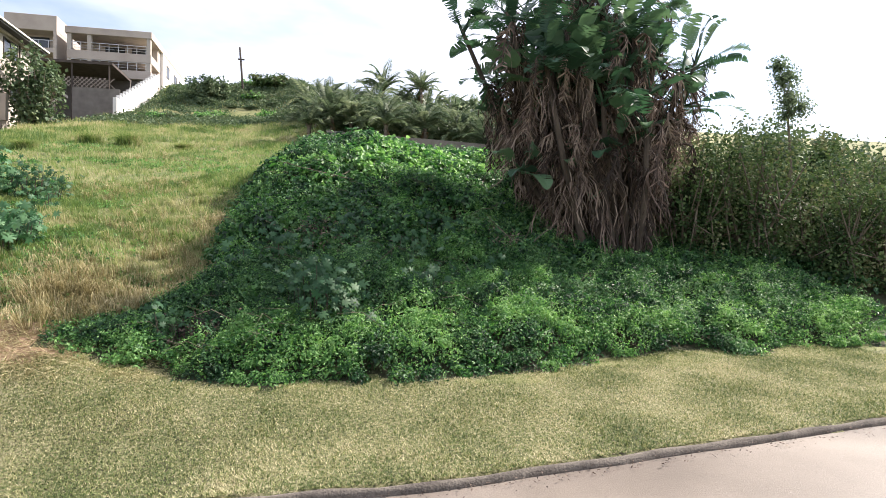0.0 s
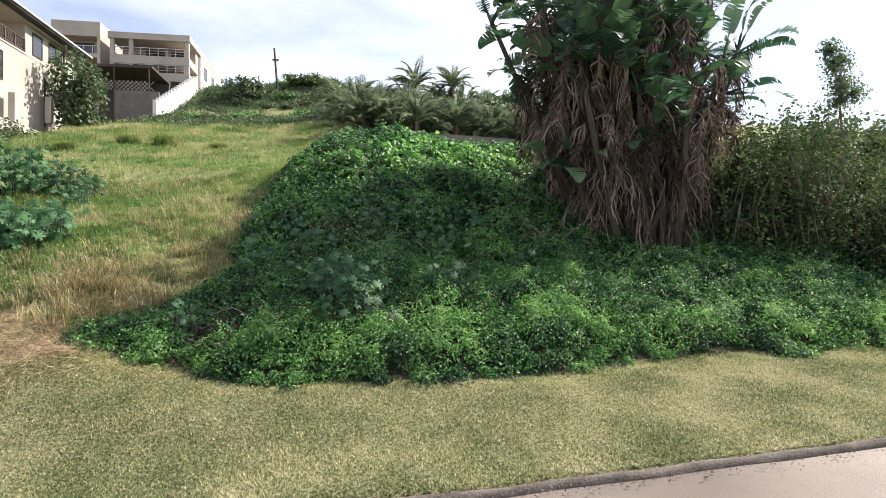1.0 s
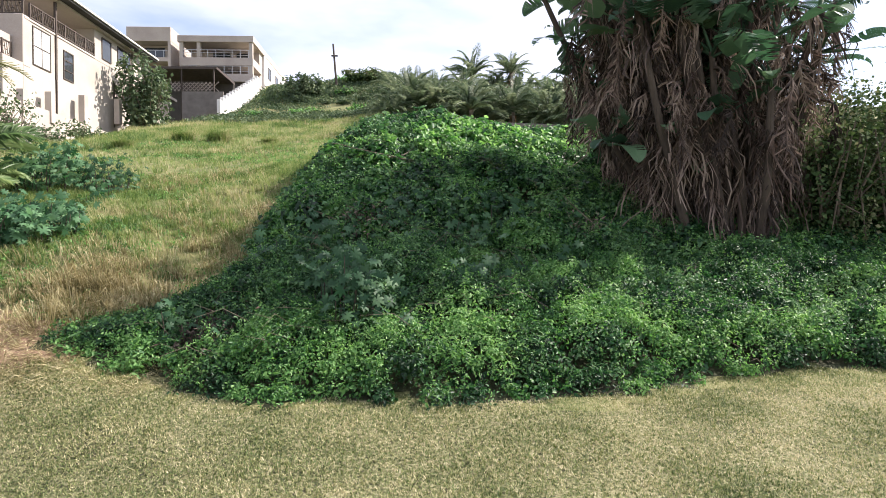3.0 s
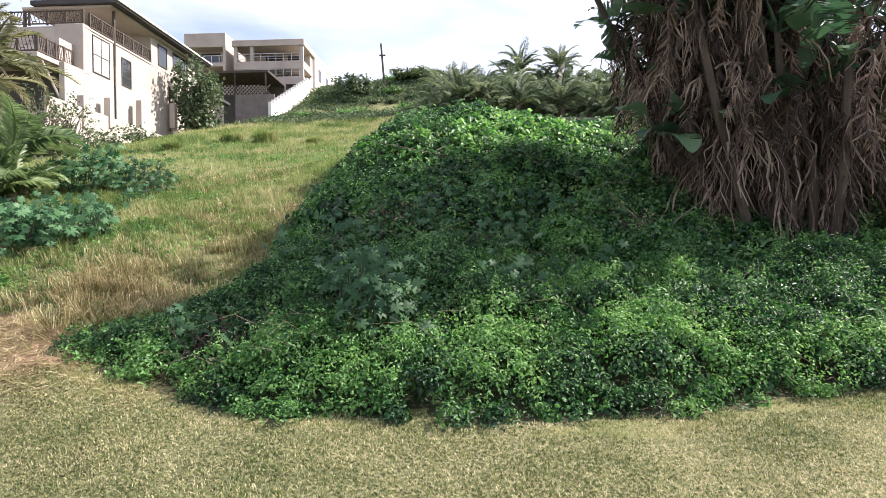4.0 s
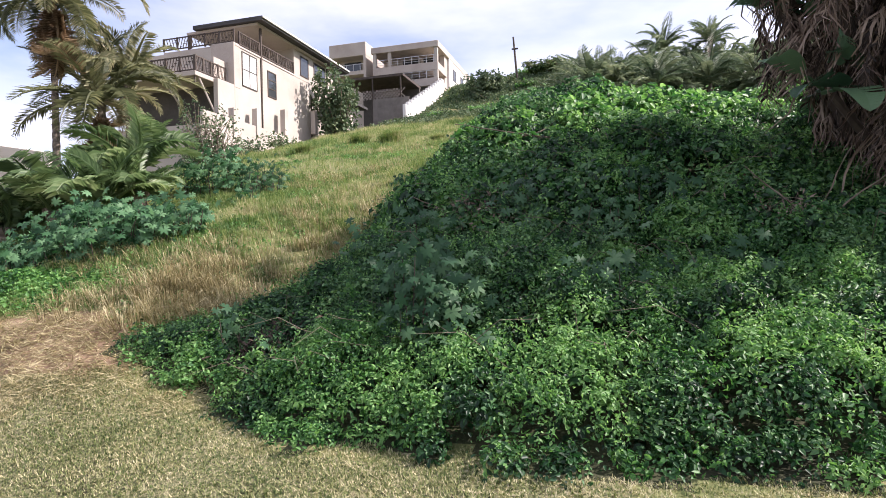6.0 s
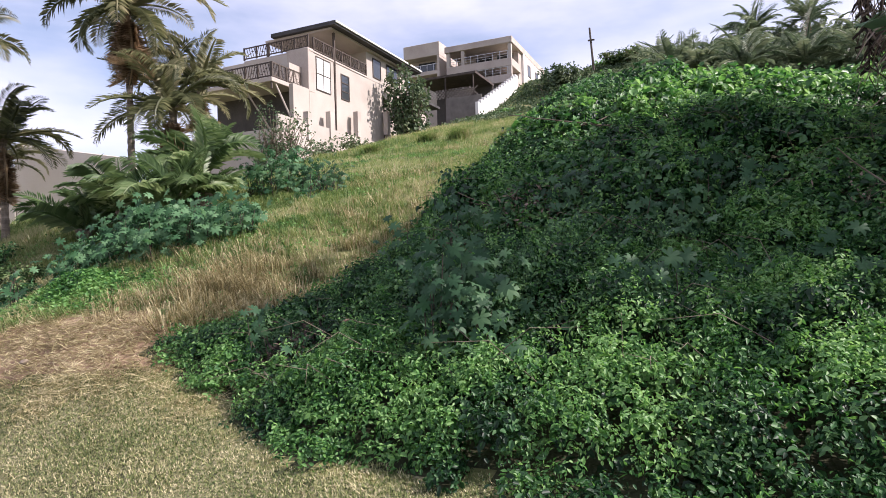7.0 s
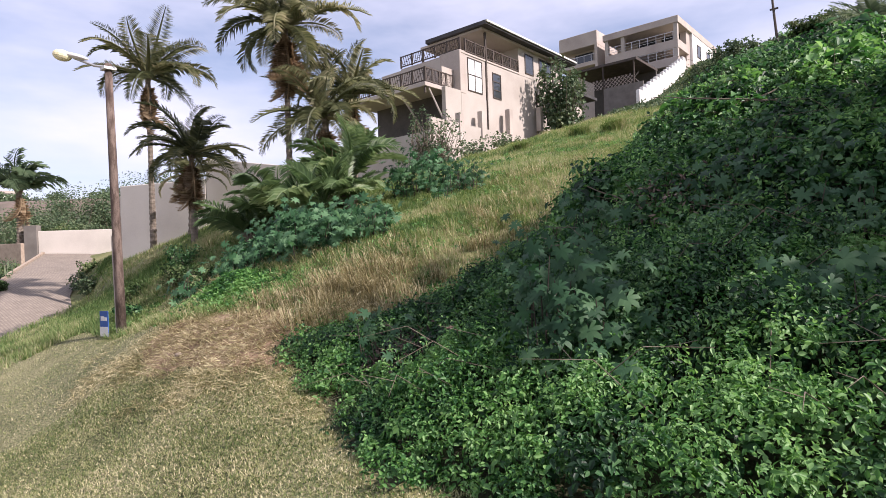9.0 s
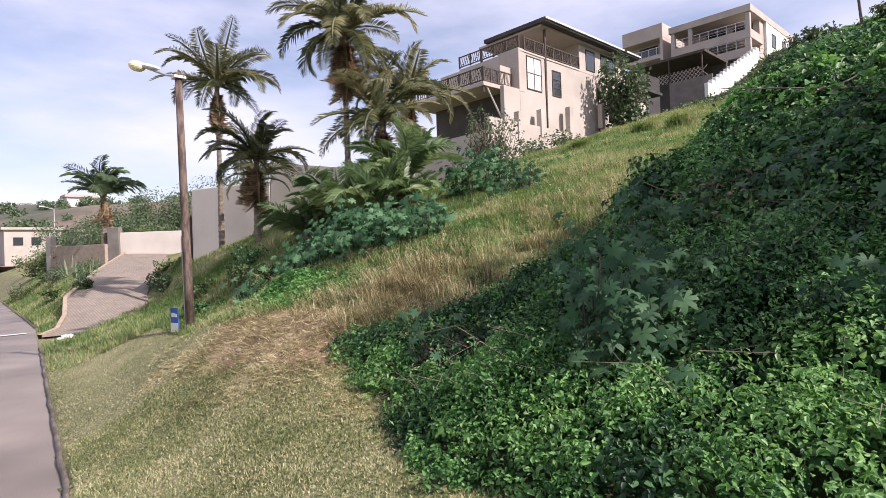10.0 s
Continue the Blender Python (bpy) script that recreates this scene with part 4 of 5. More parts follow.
# the wild banana clump
def paddle_mesh(name, length, width, mat, dead=False, tears=0.3, seed=0):
    """A long paddle leaf on its stalk: a folded, torn blade that arches over."""
    r = np.random.default_rng(seed)
    v, f = tube([(0, 0, 0), (length * 0.10, 0, length * 0.28), (length * 0.17, 0, length * 0.42)], [0.03, 0.022, 0.018], 5)
    v = [tuple(q) for q in v]
    k = 22
    ax = []
    for i in range(k + 1):
        t = i / k
        a = radians(74) - t * t * (2.2 if dead else 1.25)
        p = (ax[-1][0] + math.cos(a) * length * 0.75 / k, ax[-1][1] + math.sin(a) * length * 0.75 / k) if i else (length * 0.17, length * 0.42)
        ax.append(p)
    for side in (-1, 1):
        for i in range(k):
            t0, t1 = i / k, (i + 1) / k
            torn = r.random() < tears
            for_w = lambda t: width * math.sin(math.pi * min(1, 0.08 + 0.92 * t)) ** 0.55 * (0.5 if not dead else 0.3)
            g = 0.30 if torn else 0.02
            sag = r.uniform(0.0, 0.4) if torn else 0.05
            w0, w1 = for_w(t0), for_w(t1)
            m0, m1 = ax[i], ax[i + 1]
            o = len(v)
            dx, dz = (m1[0] - m0[0]), (m1[1] - m0[1])
            v += [(m0[0], 0, m0[1]), (m1[0], 0, m1[1]),
                  (m1[0] - dx * g, side * w1 * 0.85, m1[1] - dz * g + w1 * (0.25 - sag)), (m0[0] + dx * g, side * w0 * 0.85, m0[1] + dz * g + w0 * (0.25 - sag))]
            f.append((o, o + 1, o + 2, o + 3))
    me = bpy.data.meshes.new(name)
    me.from_pydata(v, [], f)
    me.materials.append(mat)
    return me


def dead_skirt_mesh(name, length, strips, seed):
    """A withered leaf that hangs down: a bundle of torn, twisted ribbons."""
    r = np.random.default_rng(seed)
    v, f = [], []
    for i in range(strips):
        a = r.uniform(0, 2 * math.pi)
        p = np.array([0.03 * math.cos(a), 0.03 * math.sin(a), -0.25 * length * r.random()])
        out = np.array([math.cos(a), math.sin(a), 0]) * r.uniform(0.01, 0.2)
        L, w, tw = length * r.uniform(0.25, 0.9), r.uniform(0.004, 0.02), r.uniform(-3, 3)
        k = 4
        o = len(v)
        for j in range(k + 1):
            t = j / k
            c = p + out * math.sin(t * 2.2) + np.array([0.04 * math.sin(7 * t + a * 3), 0.04 * math.cos(6 * t + a * 2), -L * t])
            b = a + tw * t + 1.5
            s = np.array([math.cos(b), math.sin(b), 0]) * w * (1 - 0.6 * t)
            v += [tuple(c - s), tuple(c + s)]
            if j:
                q = o + 2 * j
                f.append((q - 2, q - 1, q + 1, q))
    me = bpy.data.meshes.new(name)
    me.from_pydata(v, [], f)
    me.materials.append(M_STRELDEAD)
    return me


def dead_frond_mesh(name, length, seed):
    """A withered paddle leaf: a bent midrib that hangs, with torn ribbons along both sides."""
    r = np.random.default_rng(seed)
    k = 15
    mid = []
    for i in range(k + 1):
        t = i / k
        a = 0.9 - 2.6 * min(1, t * 2.2) ** 0.8 + 0.25 * math.sin(4 * t + seed)
        mid.append(np.array([0.0, 0.0, 0.0]) if not i else mid[-1] + np.array([math.cos(a), 0.12 * math.sin(5 * t + seed), math.sin(a)]) * length / k)
    v, f = tube([tuple(q) for q in mid], [0.02 * (1 - 0.7 * i / k) for i in range(k + 1)], 4)
    v = [tuple(q) for q in v]
    for i in range(3, k):
        for side in (-1, 1):
            for _ in range(2):
                b = mid[i] + (mid[i + 1] - mid[i]) * r.random()
                L, w = length * r.uniform(0.1, 0.38), length * r.uniform(0.006, 0.018)
                ax = mid[i + 1] - mid[i]
                ax = ax / np.linalg.norm(ax)
                o1 = b + np.array([r.normal() * 0.03, side * L * r.uniform(0.12, 0.5), -L * r.uniform(0.2, 0.6)])
                o2 = o1 + np.array([r.normal() * 0.05, side * L * r.uniform(-0.1, 0.25), -L * r.uniform(0.5, 1.0)])
                n = len(v)
                v += [tuple(b - ax * w), tuple(b + ax * w), tuple(o1 + ax * w), tuple(o1 - ax * w), tuple(o2)]
                f += [(n, n + 1, n + 2, n + 3), (n + 3, n + 2, n + 4)]
    me = bpy.data.meshes.new(name)
    me.from_pydata(v, [], f)
    me.materials.append(M_STRELDEAD)
    return me


PADDLE = [paddle_mesh("leaf", 1.0, w, M_STREL, False, t, s) for w, t, s in ((0.44, 0.12, 1), (0.42, 0.4, 2), (0.46, 0.8, 3), (0.38, 0.25, 4))]
SKIRT = [dead_skirt_mesh("dead_leaf", 1.0, n, s) for n, s in ((20, 1), (28, 2), (14, 3), (24, 4))] + [dead_frond_mesh("dead_leaf", 1.0, s) for s in range(1, 6)]


def wild_bananas(at, stems, seed):
    """A clump of leaning stems, fans of paddle leaves at their ends and withered leaves hanging down their length."""
    r = np.random.default_rng(seed)
    x, y = at
    z = float(ground_z(x, y)) - 0.2
    ob = thing("wild_banana_clump", (x, y, z), "tall wild banana clump with paddle leaves and brown hanging dead leaves", "tree")
    for i in range(stems):
        a, q = i * 2.39996, math.sqrt((i + 0.5) / stems)
        b = Vector((math.cos(a) * q * 1.25, math.sin(a) * q * 1.4, 0))
        b.z = float(ground_z(x + b.x, y + b.y)) - z - 0.1
        young = i % 5 in (2, 4)
        h = r.uniform(1.8, 5.2) if young else r.uniform(3.8, 7.2) * (1.04 - 0.22 * q)
        lean = 1 + (0.12 if young else 0.27) * h
        e = Vector((b.x * lean - (0.17 if i in (27, 35, 43, 48, 56, 61) else 0.07) * h + r.normal() * 0.3, b.y * (1 + 0.07 * h) + r.normal() * 0.3, b.z + h))
        m = (b + e) / 2 + Vector((r.normal() * 0.12, r.normal() * 0.12, 0))
        v, f = tube([b, (b + m) / 2, m, (m + e) / 2, e], [0.10, 0.085, 0.075, 0.065, 0.05], 7)
        mesh_object("stem", v, f, M_STEM, ob)
        turn = r.uniform(0, math.pi)
        n = int(r.integers(4, 8)) if young else int(r.integers(6, 10))
        for j in range(n):
            o = new("leaf", PADDLE[int(r.integers(0, 4))])
            o.parent = ob
            fan = (j / (n - 1) - 0.5) * 2
            o.matrix_local = Matrix.Translation(e + Vector((0, 0, -0.12 * abs(fan)))) @ Euler((r.normal() * 0.35, abs(fan) * 1.15 - 0.1 + r.normal() * 0.2, turn + (0 if fan > 0 else math.pi) + r.normal() * 0.5)).to_matrix().to_4x4() @ Matrix.Scale(r.uniform(0.75, 1.4), 4)
        for j in range(int(3 + h * (1.0 if young else 2.1))):
            t = r.uniform(0.08, 1.0) ** (0.6 if j % 3 else 1.0)
            c = b.lerp(e, t)
            a2 = r.uniform(0, 2 * math.pi)
            high = c.z - b.z > 2.6
            o = new("dead_leaf", SKIRT[int(r.integers(0, 8 if high else 4))])
            o.parent = ob
            o.matrix_local = Matrix.Translation(c + Vector((math.cos(a2), math.sin(a2), 0)) * r.uniform(0.03, 0.22)) @ Euler((r.normal() * 0.25, r.normal() * 0.25, a2)).to_matrix().to_4x4() @ Matrix.Scale(min(r.uniform(0.7, 1.7), max(0.5, c.z - b.z + 0.15)), 4)
    return ob


wild_bananas((5.9, 11.1), 80, 5)


# bare dead branches over the mound
for at, rows in (((-1.2, 9.7), (((-0.9, 0.1, 0.75), (-0.2, 0, 0.45), (0.5, -0.1, 0.2)), ((0.7, 0.3, 0.85), (0.1, 0.1, 0.5), (-0.1, -0.1, 0.1)), ((-0.2, -0.3, 0.7), (0.1, 0, 0.3), (0.3, 0.1, 0.1)))),
                 ((-0.6, 12.0), (((-1.4, 0.1, 1.0), (-0.4, 0, 0.75), (0.8, 0.2, 0.55)), ((0.5, 0.6, 1.0), (0.2, 0.2, 0.75), (-0.2, 0, 0.6)))),
                 ((3.2, 9.3), (((0.5, 0.2, 1.5), (0.15, 0.05, 0.8), (0, 0, 0)), ((-0.7, 0.1, 1.3), (-0.1, 0, 0.7), (0, 0, 0.2)), ((0.9, -0.1, 1.2), (0.4, 0, 0.8), (0.1, 0, 0.5))))):
    z = float(ground_z(*at))
    ob = thing("dead_branch", (at[0], at[1], z), "bare pale dead branch lying over the creeper", "branch", "dead branches on the mound")
    for r3 in rows:
        a, b, c = (Vector(q) + Vector((0, 0, 0.12)) for q in r3)
        pts = [a.lerp(b, k / 4) for k in range(4)] + [b.lerp(c, k / 4) for k in range(5)]
        pts = [q + 0.045 * noise.noise_vector(q * 3.1) for q in pts]
        v, f = tube([tuple(q) for q in pts], [0.006 + 0.0015 * k for k in range(9)], 5)
        mesh_object("limb", v, f, M_TWIG, ob)
stone = thing("stone", (-6.75, 6.45, float(ground_z(-6.75, 6.45))), "pale stone lying on the bare soil", "stone")
bm = bmesh.new()
bmesh.ops.create_icosphere(bm, subdivisions=2, radius=0.055)
for q in bm.verts:
    q.co *= 1 + 0.25 * noise.noise(q.co * 9)
    q.co.z = q.co.z * 0.6 + 0.03
part("rock", bm, M_STONE, stone)
# leaf litter along the kerb
x = rng.uniform(-3, 9, 700)
y = kerb_y(x) - 0.03 - np.abs(rng.normal(size=700)) * 0.12
pp = np.stack([x, y, road_z(x) + 0.004 + 0.02 * rng.random(700)], 1)
stuff("leaf_litter", leaf_arrays(pp, unit(np.array([0, 0, 1.0]) + 0.3 * rng.normal(size=pp.shape)), rng.uniform(0.015, 0.05, 700), rng.uniform(0.008, 0.02, 700), 0.0), M_STRELDEAD,
      "dry brown leaf litter along the kerb", "leaf litter")
# withered brown leaves in a hollow of the mound
for cx0, cy0, rad in ((-0.95, 9.75, 0.32), (3.1, 9.6, 0.25), (-2.9, 7.0, 0.2)):
    x, y = cx0 + rng.normal(size=420) * rad, cy0 + rng.normal(size=420) * rad
    p = np.stack([x, y, ground_z(x, y) + hedge_height(x, y) + rng.uniform(-0.05, 0.12, 420)], 1)
    stuff("withered_leaves", leaf_arrays(p, unit(rng.normal(size=p.shape) + np.array([0, 0, 0.5])), rng.uniform(0.05, 0.14, 420), rng.uniform(0.02, 0.04, 420)), M_STRELDEAD, "withered brown leaves caught in the creeper", "dead leaves")
# fine dry twigs caught in the creeper
rows = []
for i in range(130):
    x, y = rng.uniform(-3.2, 4.5), rng.uniform(6.3, 13.5)
    if not in_hedge(np.array(x), np.array(y)):
        continue
    z = float(ground_z(x, y) + hedge_height(np.array(x), np.array(y)))
    a, ln = rng.uniform(0, 2 * math.pi), rng.uniform(0.3, 1.0)
    up = rng.uniform(0.05, 0.5)
    q = [Vector((x, y, z - 0.06)), Vector((x + math.cos(a) * ln * 0.5, y + math.sin(a) * ln * 0.5, z + 0.05 + up * ln * 0.7)), Vector((x + math.cos(a + 0.3) * ln, y + math.sin(a + 0.3) * ln, z + 0.02 + up * ln * rng.uniform(0.2, 1)))]
    rows.append((q, [0.0045, 0.0035, 0.0015]))
    s = q[1].lerp(q[2], 0.3)
    rows.append(([s, s + Vector((math.cos(a - 0.7) * ln * 0.35, math.sin(a - 0.7) * ln * 0.35, 0.1 * ln))], [0.003, 0.0015]))
v, f = tubes(rows, 4)
tagged(mesh_object("dry_twigs", v, f, M_TWIG), "thin dry twigs and stalks caught in the creeper", "twigs", kind="stuff")


# house with the balconies
def railing(parent, x0, y0, x1, y1, z, h=1.0, panels=4, label=""):
    """A dark timber railing: posts, rails and slanting bars in each panel."""
    bm = bmesh.new()
    a, b = Vector((x0, y0, z)), Vector((x1, y1, z))
    for i in range(panels + 1):
        p = a.lerp(b, i / panels)
        box(bm, p.x - 0.05, p.y - 0.05, z, p.x + 0.05, p.y + 0.05, z + h)
    d = (b - a).normalized()
    L = (b - a).length

    def bar(p, q, w):
        m = (p + q) / 2
        r = bmesh.ops.create_cube(bm, size=1.0)
        ln = (q - p).length
        rot = (q - p).to_track_quat("X", "Z").to_matrix().to_4x4()
        bmesh.ops.transform(bm, matrix=Matrix.Translation(m) @ rot @ Matrix.Diagonal((ln, w, w, 1)), verts=r["verts"])
    for zz in (0.1, h - 0.05):
        bar(a + Vector((0, 0, zz)), b + Vector((0, 0, zz)), 0.07)
    step = L / panels
    for i in range(panels):
        for k in range(5):
            s0, s1 = step * i + step * k / 5, step * i + step * (k + 1) / 5
            z0, z1 = (0.1, h - 0.05) if i % 2 else (h - 0.05, 0.1)
            bar(a + d * s0 + Vector((0, 0, z0)), a + d * s1 + Vector((0, 0, z1)), 0.035)
            bar(a + d * s0 + Vector((0, 0, 0.1 + (h - 0.15) * k / 5)), a + d * (s0 + step / 5) + Vector((0, 0, 0.1 + (h - 0.15) * k / 5)), 0.035)
    return part("railing", bm, M_DARKWOOD, parent, label)


def window(parent, x, y0, y1, z0, z1, glass, bars_y=1, bars_z=1, name="window"):
    """A framed window in a wall that faces +x."""
    w = part(name, boxes((x + 0.0, y0 + 0.05, z0 + 0.05, x + 0.02, y1 - 0.05, z1 - 0.05)), glass, parent)
    bars = [(x - 0.02, y0, z0, x + 0.05, y0 + 0.07, z1), (x - 0.02, y1 - 0.07, z0, x + 0.05, y1, z1), (x - 0.02, y0, z1 - 0.07, x + 0.052, y1, z1), (x - 0.02, y0, z0, x + 0.052, y1, z0 + 0.07)]
    bars += [(x - 0.02, y0 + (y1 - y0) * i / (bars_y + 1) - 0.03, z0, x + 0.045, y0 + (y1 - y0) * i / (bars_y + 1) + 0.03, z1) for i in range(1, bars_y + 1)]
    bars += [(x - 0.02, y0, z0 + (z1 - z0) * i / (bars_z + 1) - 0.03, x + 0.043, y1, z0 + (z1 - z0) * i / (bars_z + 1) + 0.03) for i in range(1, bars_z + 1)]
    for q in bars:
        part("frame", boxes(q), M_DARKWOOD, w)
    return w


house = thing("balcony_house", (0, 0, 0), "cream plastered house with dark hipped roof and timber balconies", "house")
HX = -23.2
for q in ((-31, 33.6, 8.0, HX, 48.2, 15.4), (-28.8, 41.1, 15.4, HX, 48.2, 17.7), (-28.8, 40.0, 15.4, -26, 41.1, 17.7), (-31, 48.2, 8, HX - 0.6, 53, 15.6)):
    part("wall", boxes(q, bevel=0.02), M_PLASTER, house)
part("wall", boxes((-25.0, 33.55, 12.6, HX + 0.02, 34.2, 15.62), bevel=0.03), M_BEIGE, house, "beige corner pier")
part("wall", boxes((-23.55, 31.9, 8.0, HX, 33.6, 12.75), bevel=0.02), M_PLASTER, house, "cream terrace wall")
# dark wall colour carries the shade under the balcony
part("wall", boxes((-31, 33.0, 8.0, -23.55, 33.6, 12.75)), M_SHADE, house, "undercroft wall coloured dark for its shade")
part("balcony_slab", boxes((-31.5, 30.5, 12.62, -23.75, 33.55, 12.9), bevel=0.02), M_BEIGE, house)
part("balcony_slab", boxes((-29, 33.7, 15.4, HX + 0.05, 41.1, 15.55), bevel=0.02), M_BEIGE, house)
for q in ((-23.95, 32.3, 12.95, -23.8, 33.55, 14.3), (-29.5, 33.3, 12.95, -25.0, 33.45, 14.3)):
    part("parapet", boxes(q), M_BEIGE, house)
part("ceiling", boxes((-28.9, 35.9, 17.55, -22.9, 48.4, 17.7)), M_BEIGE, house, "pale balcony ceiling")
bm = bmesh.new()
lo = [(-22.35, 35.6, 17.72), (-22.35, 49.2, 17.72), (-28.1, 49.2, 17.72), (-28.1, 35.6, 17.72)]
v = [bm.verts.new(p) for p in lo] + [bm.verts.new((a, b, c + 0.28)) for a, b, c in lo] + [bm.verts.new((-25.2, 39.8, 18.9)), bm.verts.new((-25.2, 45, 18.9))]
for q in ((3, 2, 1, 0), (0, 1, 5, 4), (1, 2, 6, 5), (2, 3, 7, 6), (3, 0, 4, 7), (4, 5, 9, 8), (5, 6, 9), (6, 7, 8, 9), (7, 4, 8)):
    bm.faces.new([v[i] for i in q])
part("roof", bm, M_ROOF, house)
part("roof", boxes((-31, 48.3, 15.6, -22.9, 54.5, 15.85)), M_ROOF, house, "lower dark lean-to roof")
part("gutter", boxes((-22.33, 35.6, 17.86, -22.23, 49.2, 17.98)), M_WHITE, house, "pale gutter along the eave")
railing(house, HX, 34.2, HX, 41.0, 15.55, 0.95, 6)
railing(house, -29, 33.75, HX - 0.1, 33.75, 15.62, 0.9, 5)
railing(house, -23.8, 33.4, -23.8, 30.6, 12.9, 1.0, 4)
railing(house, -31.4, 30.6, -23.9, 30.6, 12.9, 1.0, 7)
part("post", boxes((HX - 0.06, 36.55, 12.6, HX + 0.08, 36.7, 17.6)), M_DARKWOOD, house, "dark timber post and downpipe")
part("post", boxes((-29, 36.1, 15.55, -28.85, 36.25, 17.6)), M_DARKWOOD, house)
part("brace", boxes((-23.95, 30.6, 12.2, -23.85, 30.7, 12.62)), M_DARKWOOD, house)
for q in ([(-23.9, 31.0, 12.6), (-23.4, 32.2, 10.0)], [(-26.5, 31.0, 12.6), (-26, 33.0, 10.0)]):
    v, f = tube(q, [0.06, 0.06], 6)
    mesh_object("strut", v, f, M_BEIGE, house)
for q in ((HX, 36.58, 9.5, HX + 0.09, 36.67, 12.6), (HX, 46.4, 10.5, HX + 0.09, 46.5, 17.5), (HX, 43.6, 11, HX + 0.07, 43.68, 14.4)):
    part("downpipe", boxes(q), M_DARKWOOD, house)
window(house, HX, 34.4, 36.1, 12.9, 15.25, M_CURTAIN, 1, 1)
window(house, HX, 37.4, 38.5, 12.9, 14.8, M_GLASS, 0, 2)
window(house, HX, 42.0, 43.3, 15.7, 17.3, M_GLASS, 0, 0)
window(house, HX, 44.2, 46.2, 16.0, 17.4, M_GLASS, 1, 0)
window(house, HX, 45.0, 47.0, 13.0, 14.3, M_GLASS, 0, 0)
house.location = (0.1, 0.45, 0)
garden_wall = thing("garden_wall", (0, 0, 0), "low cream garden wall with square piers below the house", "wall")
part("wall", boxes((-22.6, 30.0, 7.5, -22.4, 47, 10.2)), M_PLASTER, garden_wall)
part("wall", boxes((-29.5, 29.8, 6.5, -22.4, 30.0, 9.3)), M_PLASTER, garden_wall)
for yy in (33.0, 35.5, 39.0, 43.5):
    zz = 9.0 + (yy - 33) * 0.2
    part("pier", boxes((-22.7, yy - 0.2, zz, -22.3, yy + 0.2, zz + 1.9)), M_BEIGE, garden_wall)

# concrete house further up the hill
upper = thing("concrete_house", (0, 0, 0), "pale grey concrete house with stacked open balconies and glass rails", "house")
part("roof", boxes((-29.6, 71.8, 27.3, -20.3, 90, 28.1), bevel=0.03), M_BEIGE, upper, "flat concrete roof slab")
part("balcony_slab", boxes((-29.4, 71.9, 24.4, -20.4, 76, 25.4), bevel=0.03), M_BEIGE, upper)
part("balcony_slab", boxes((-29.4, 71.9, 22.4, -20.4, 76, 23.4), bevel=0.03), M_BEIGE, upper)
part("wall", boxes((-29.3, 75.6, 17, -20.6, 89.6, 27.3)), M_BEIGE, upper)
# recessed ground floor, its shade painted as a dark wall
part("wall", boxes((-29.3, 72.4, 17, -20.6, 75.6, 22.4)), M_SHADE, upper, "ground floor coloured dark for its shade")
for xx in (-29.4, -27.3, -20.9):
    part("column", boxes((xx, 71.95, 22.4, xx + 0.45, 72.4, 27.3), bevel=0.02), M_PLASTER, upper)
part("side_wall", boxes((-20.6, 77.5, 17, -20.35, 89.6, 27.3)), M_WHITE, upper)
part("column", boxes((-20.75, 77.0, 22, -20.3, 77.4, 27.3)), M_WHITE, upper)
for a, b, za, zb in ((79, 80.4, 24.8, 26.4), (83, 84.5, 24.8, 26.4), (86, 87.5, 24.8, 26.4)):
    window(upper, -20.34, a, b, za, zb, M_GLASS, 0, 0)
for zz in (25.4, 23.4):
    bm = bmesh.new()
    for i in range(9):
        box(bm, -29.0 + i * 1.0, 71.98, zz, -28.94 + i * 1.0, 72.04, zz + 0.95)
    box(bm, -29.2, 71.97, zz + 0.93, -20.9, 72.05, zz + 0.99)
    for h in (0.3, 0.6):
        box(bm, -29.2, 71.99, zz + h, -20.9, 72.02, zz + h + 0.03)
    part("railing", bm, M_METAL, upper)
    for xx in (-26.5, -23.5):
        part("sliding_door", boxes((xx, 75.5, zz + 0.02, xx + 2.2, 75.59, zz + 1.7)), M_GLASS, upper)
annex = thing("concrete_annex", (0, 0, 0), "square concrete annex with a recessed balcony beside the concrete house", "house")
part("roof", boxes((-36, 72.3, 27.5, -30.6, 80, 29.3), bevel=0.03), M_BEIGE, annex)
part("wall", boxes((-36, 74.0, 17, -30.8, 80, 27.5)), M_BEIGE, annex)
part("side_wall", boxes((-30.95, 72.3, 17, -30.6, 80, 27.5)), M_BEIGE, annex)
part("balcony_slab", boxes((-36, 72.3, 25.0, -30.95, 74, 25.5)), M_BEIGE, annex)
part("railing", boxes(*[(-35.5 + i, 72.35, 25.5, -35.44 + i, 72.41, 26.4) for i in range(5)], (-36, 72.34, 26.36, -31, 72.42, 26.42)), M_METAL, annex)
part("window", boxes((-34.5, 73.9, 25.5, -32, 74.0, 27.2)), M_GLASS, annex)
carport = thing("carport", (0, 0, 0), "dark timber carport with lattice and a grey gate", "carport")
part("roof", boxes((-28, 60, 20.35, -20.8, 66, 20.6)), M_DARKWOOD, carport)
for xx in (-27.6, -24.5, -21.2):
    part("post", boxes((xx, 60.1, 14.5, xx + 0.12, 60.22, 20.35)), M_DARKWOOD, carport)
# shade under the carport roof is put into the back wall's colour
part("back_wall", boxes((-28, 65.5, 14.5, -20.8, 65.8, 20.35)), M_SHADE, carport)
bm = bmesh.new()
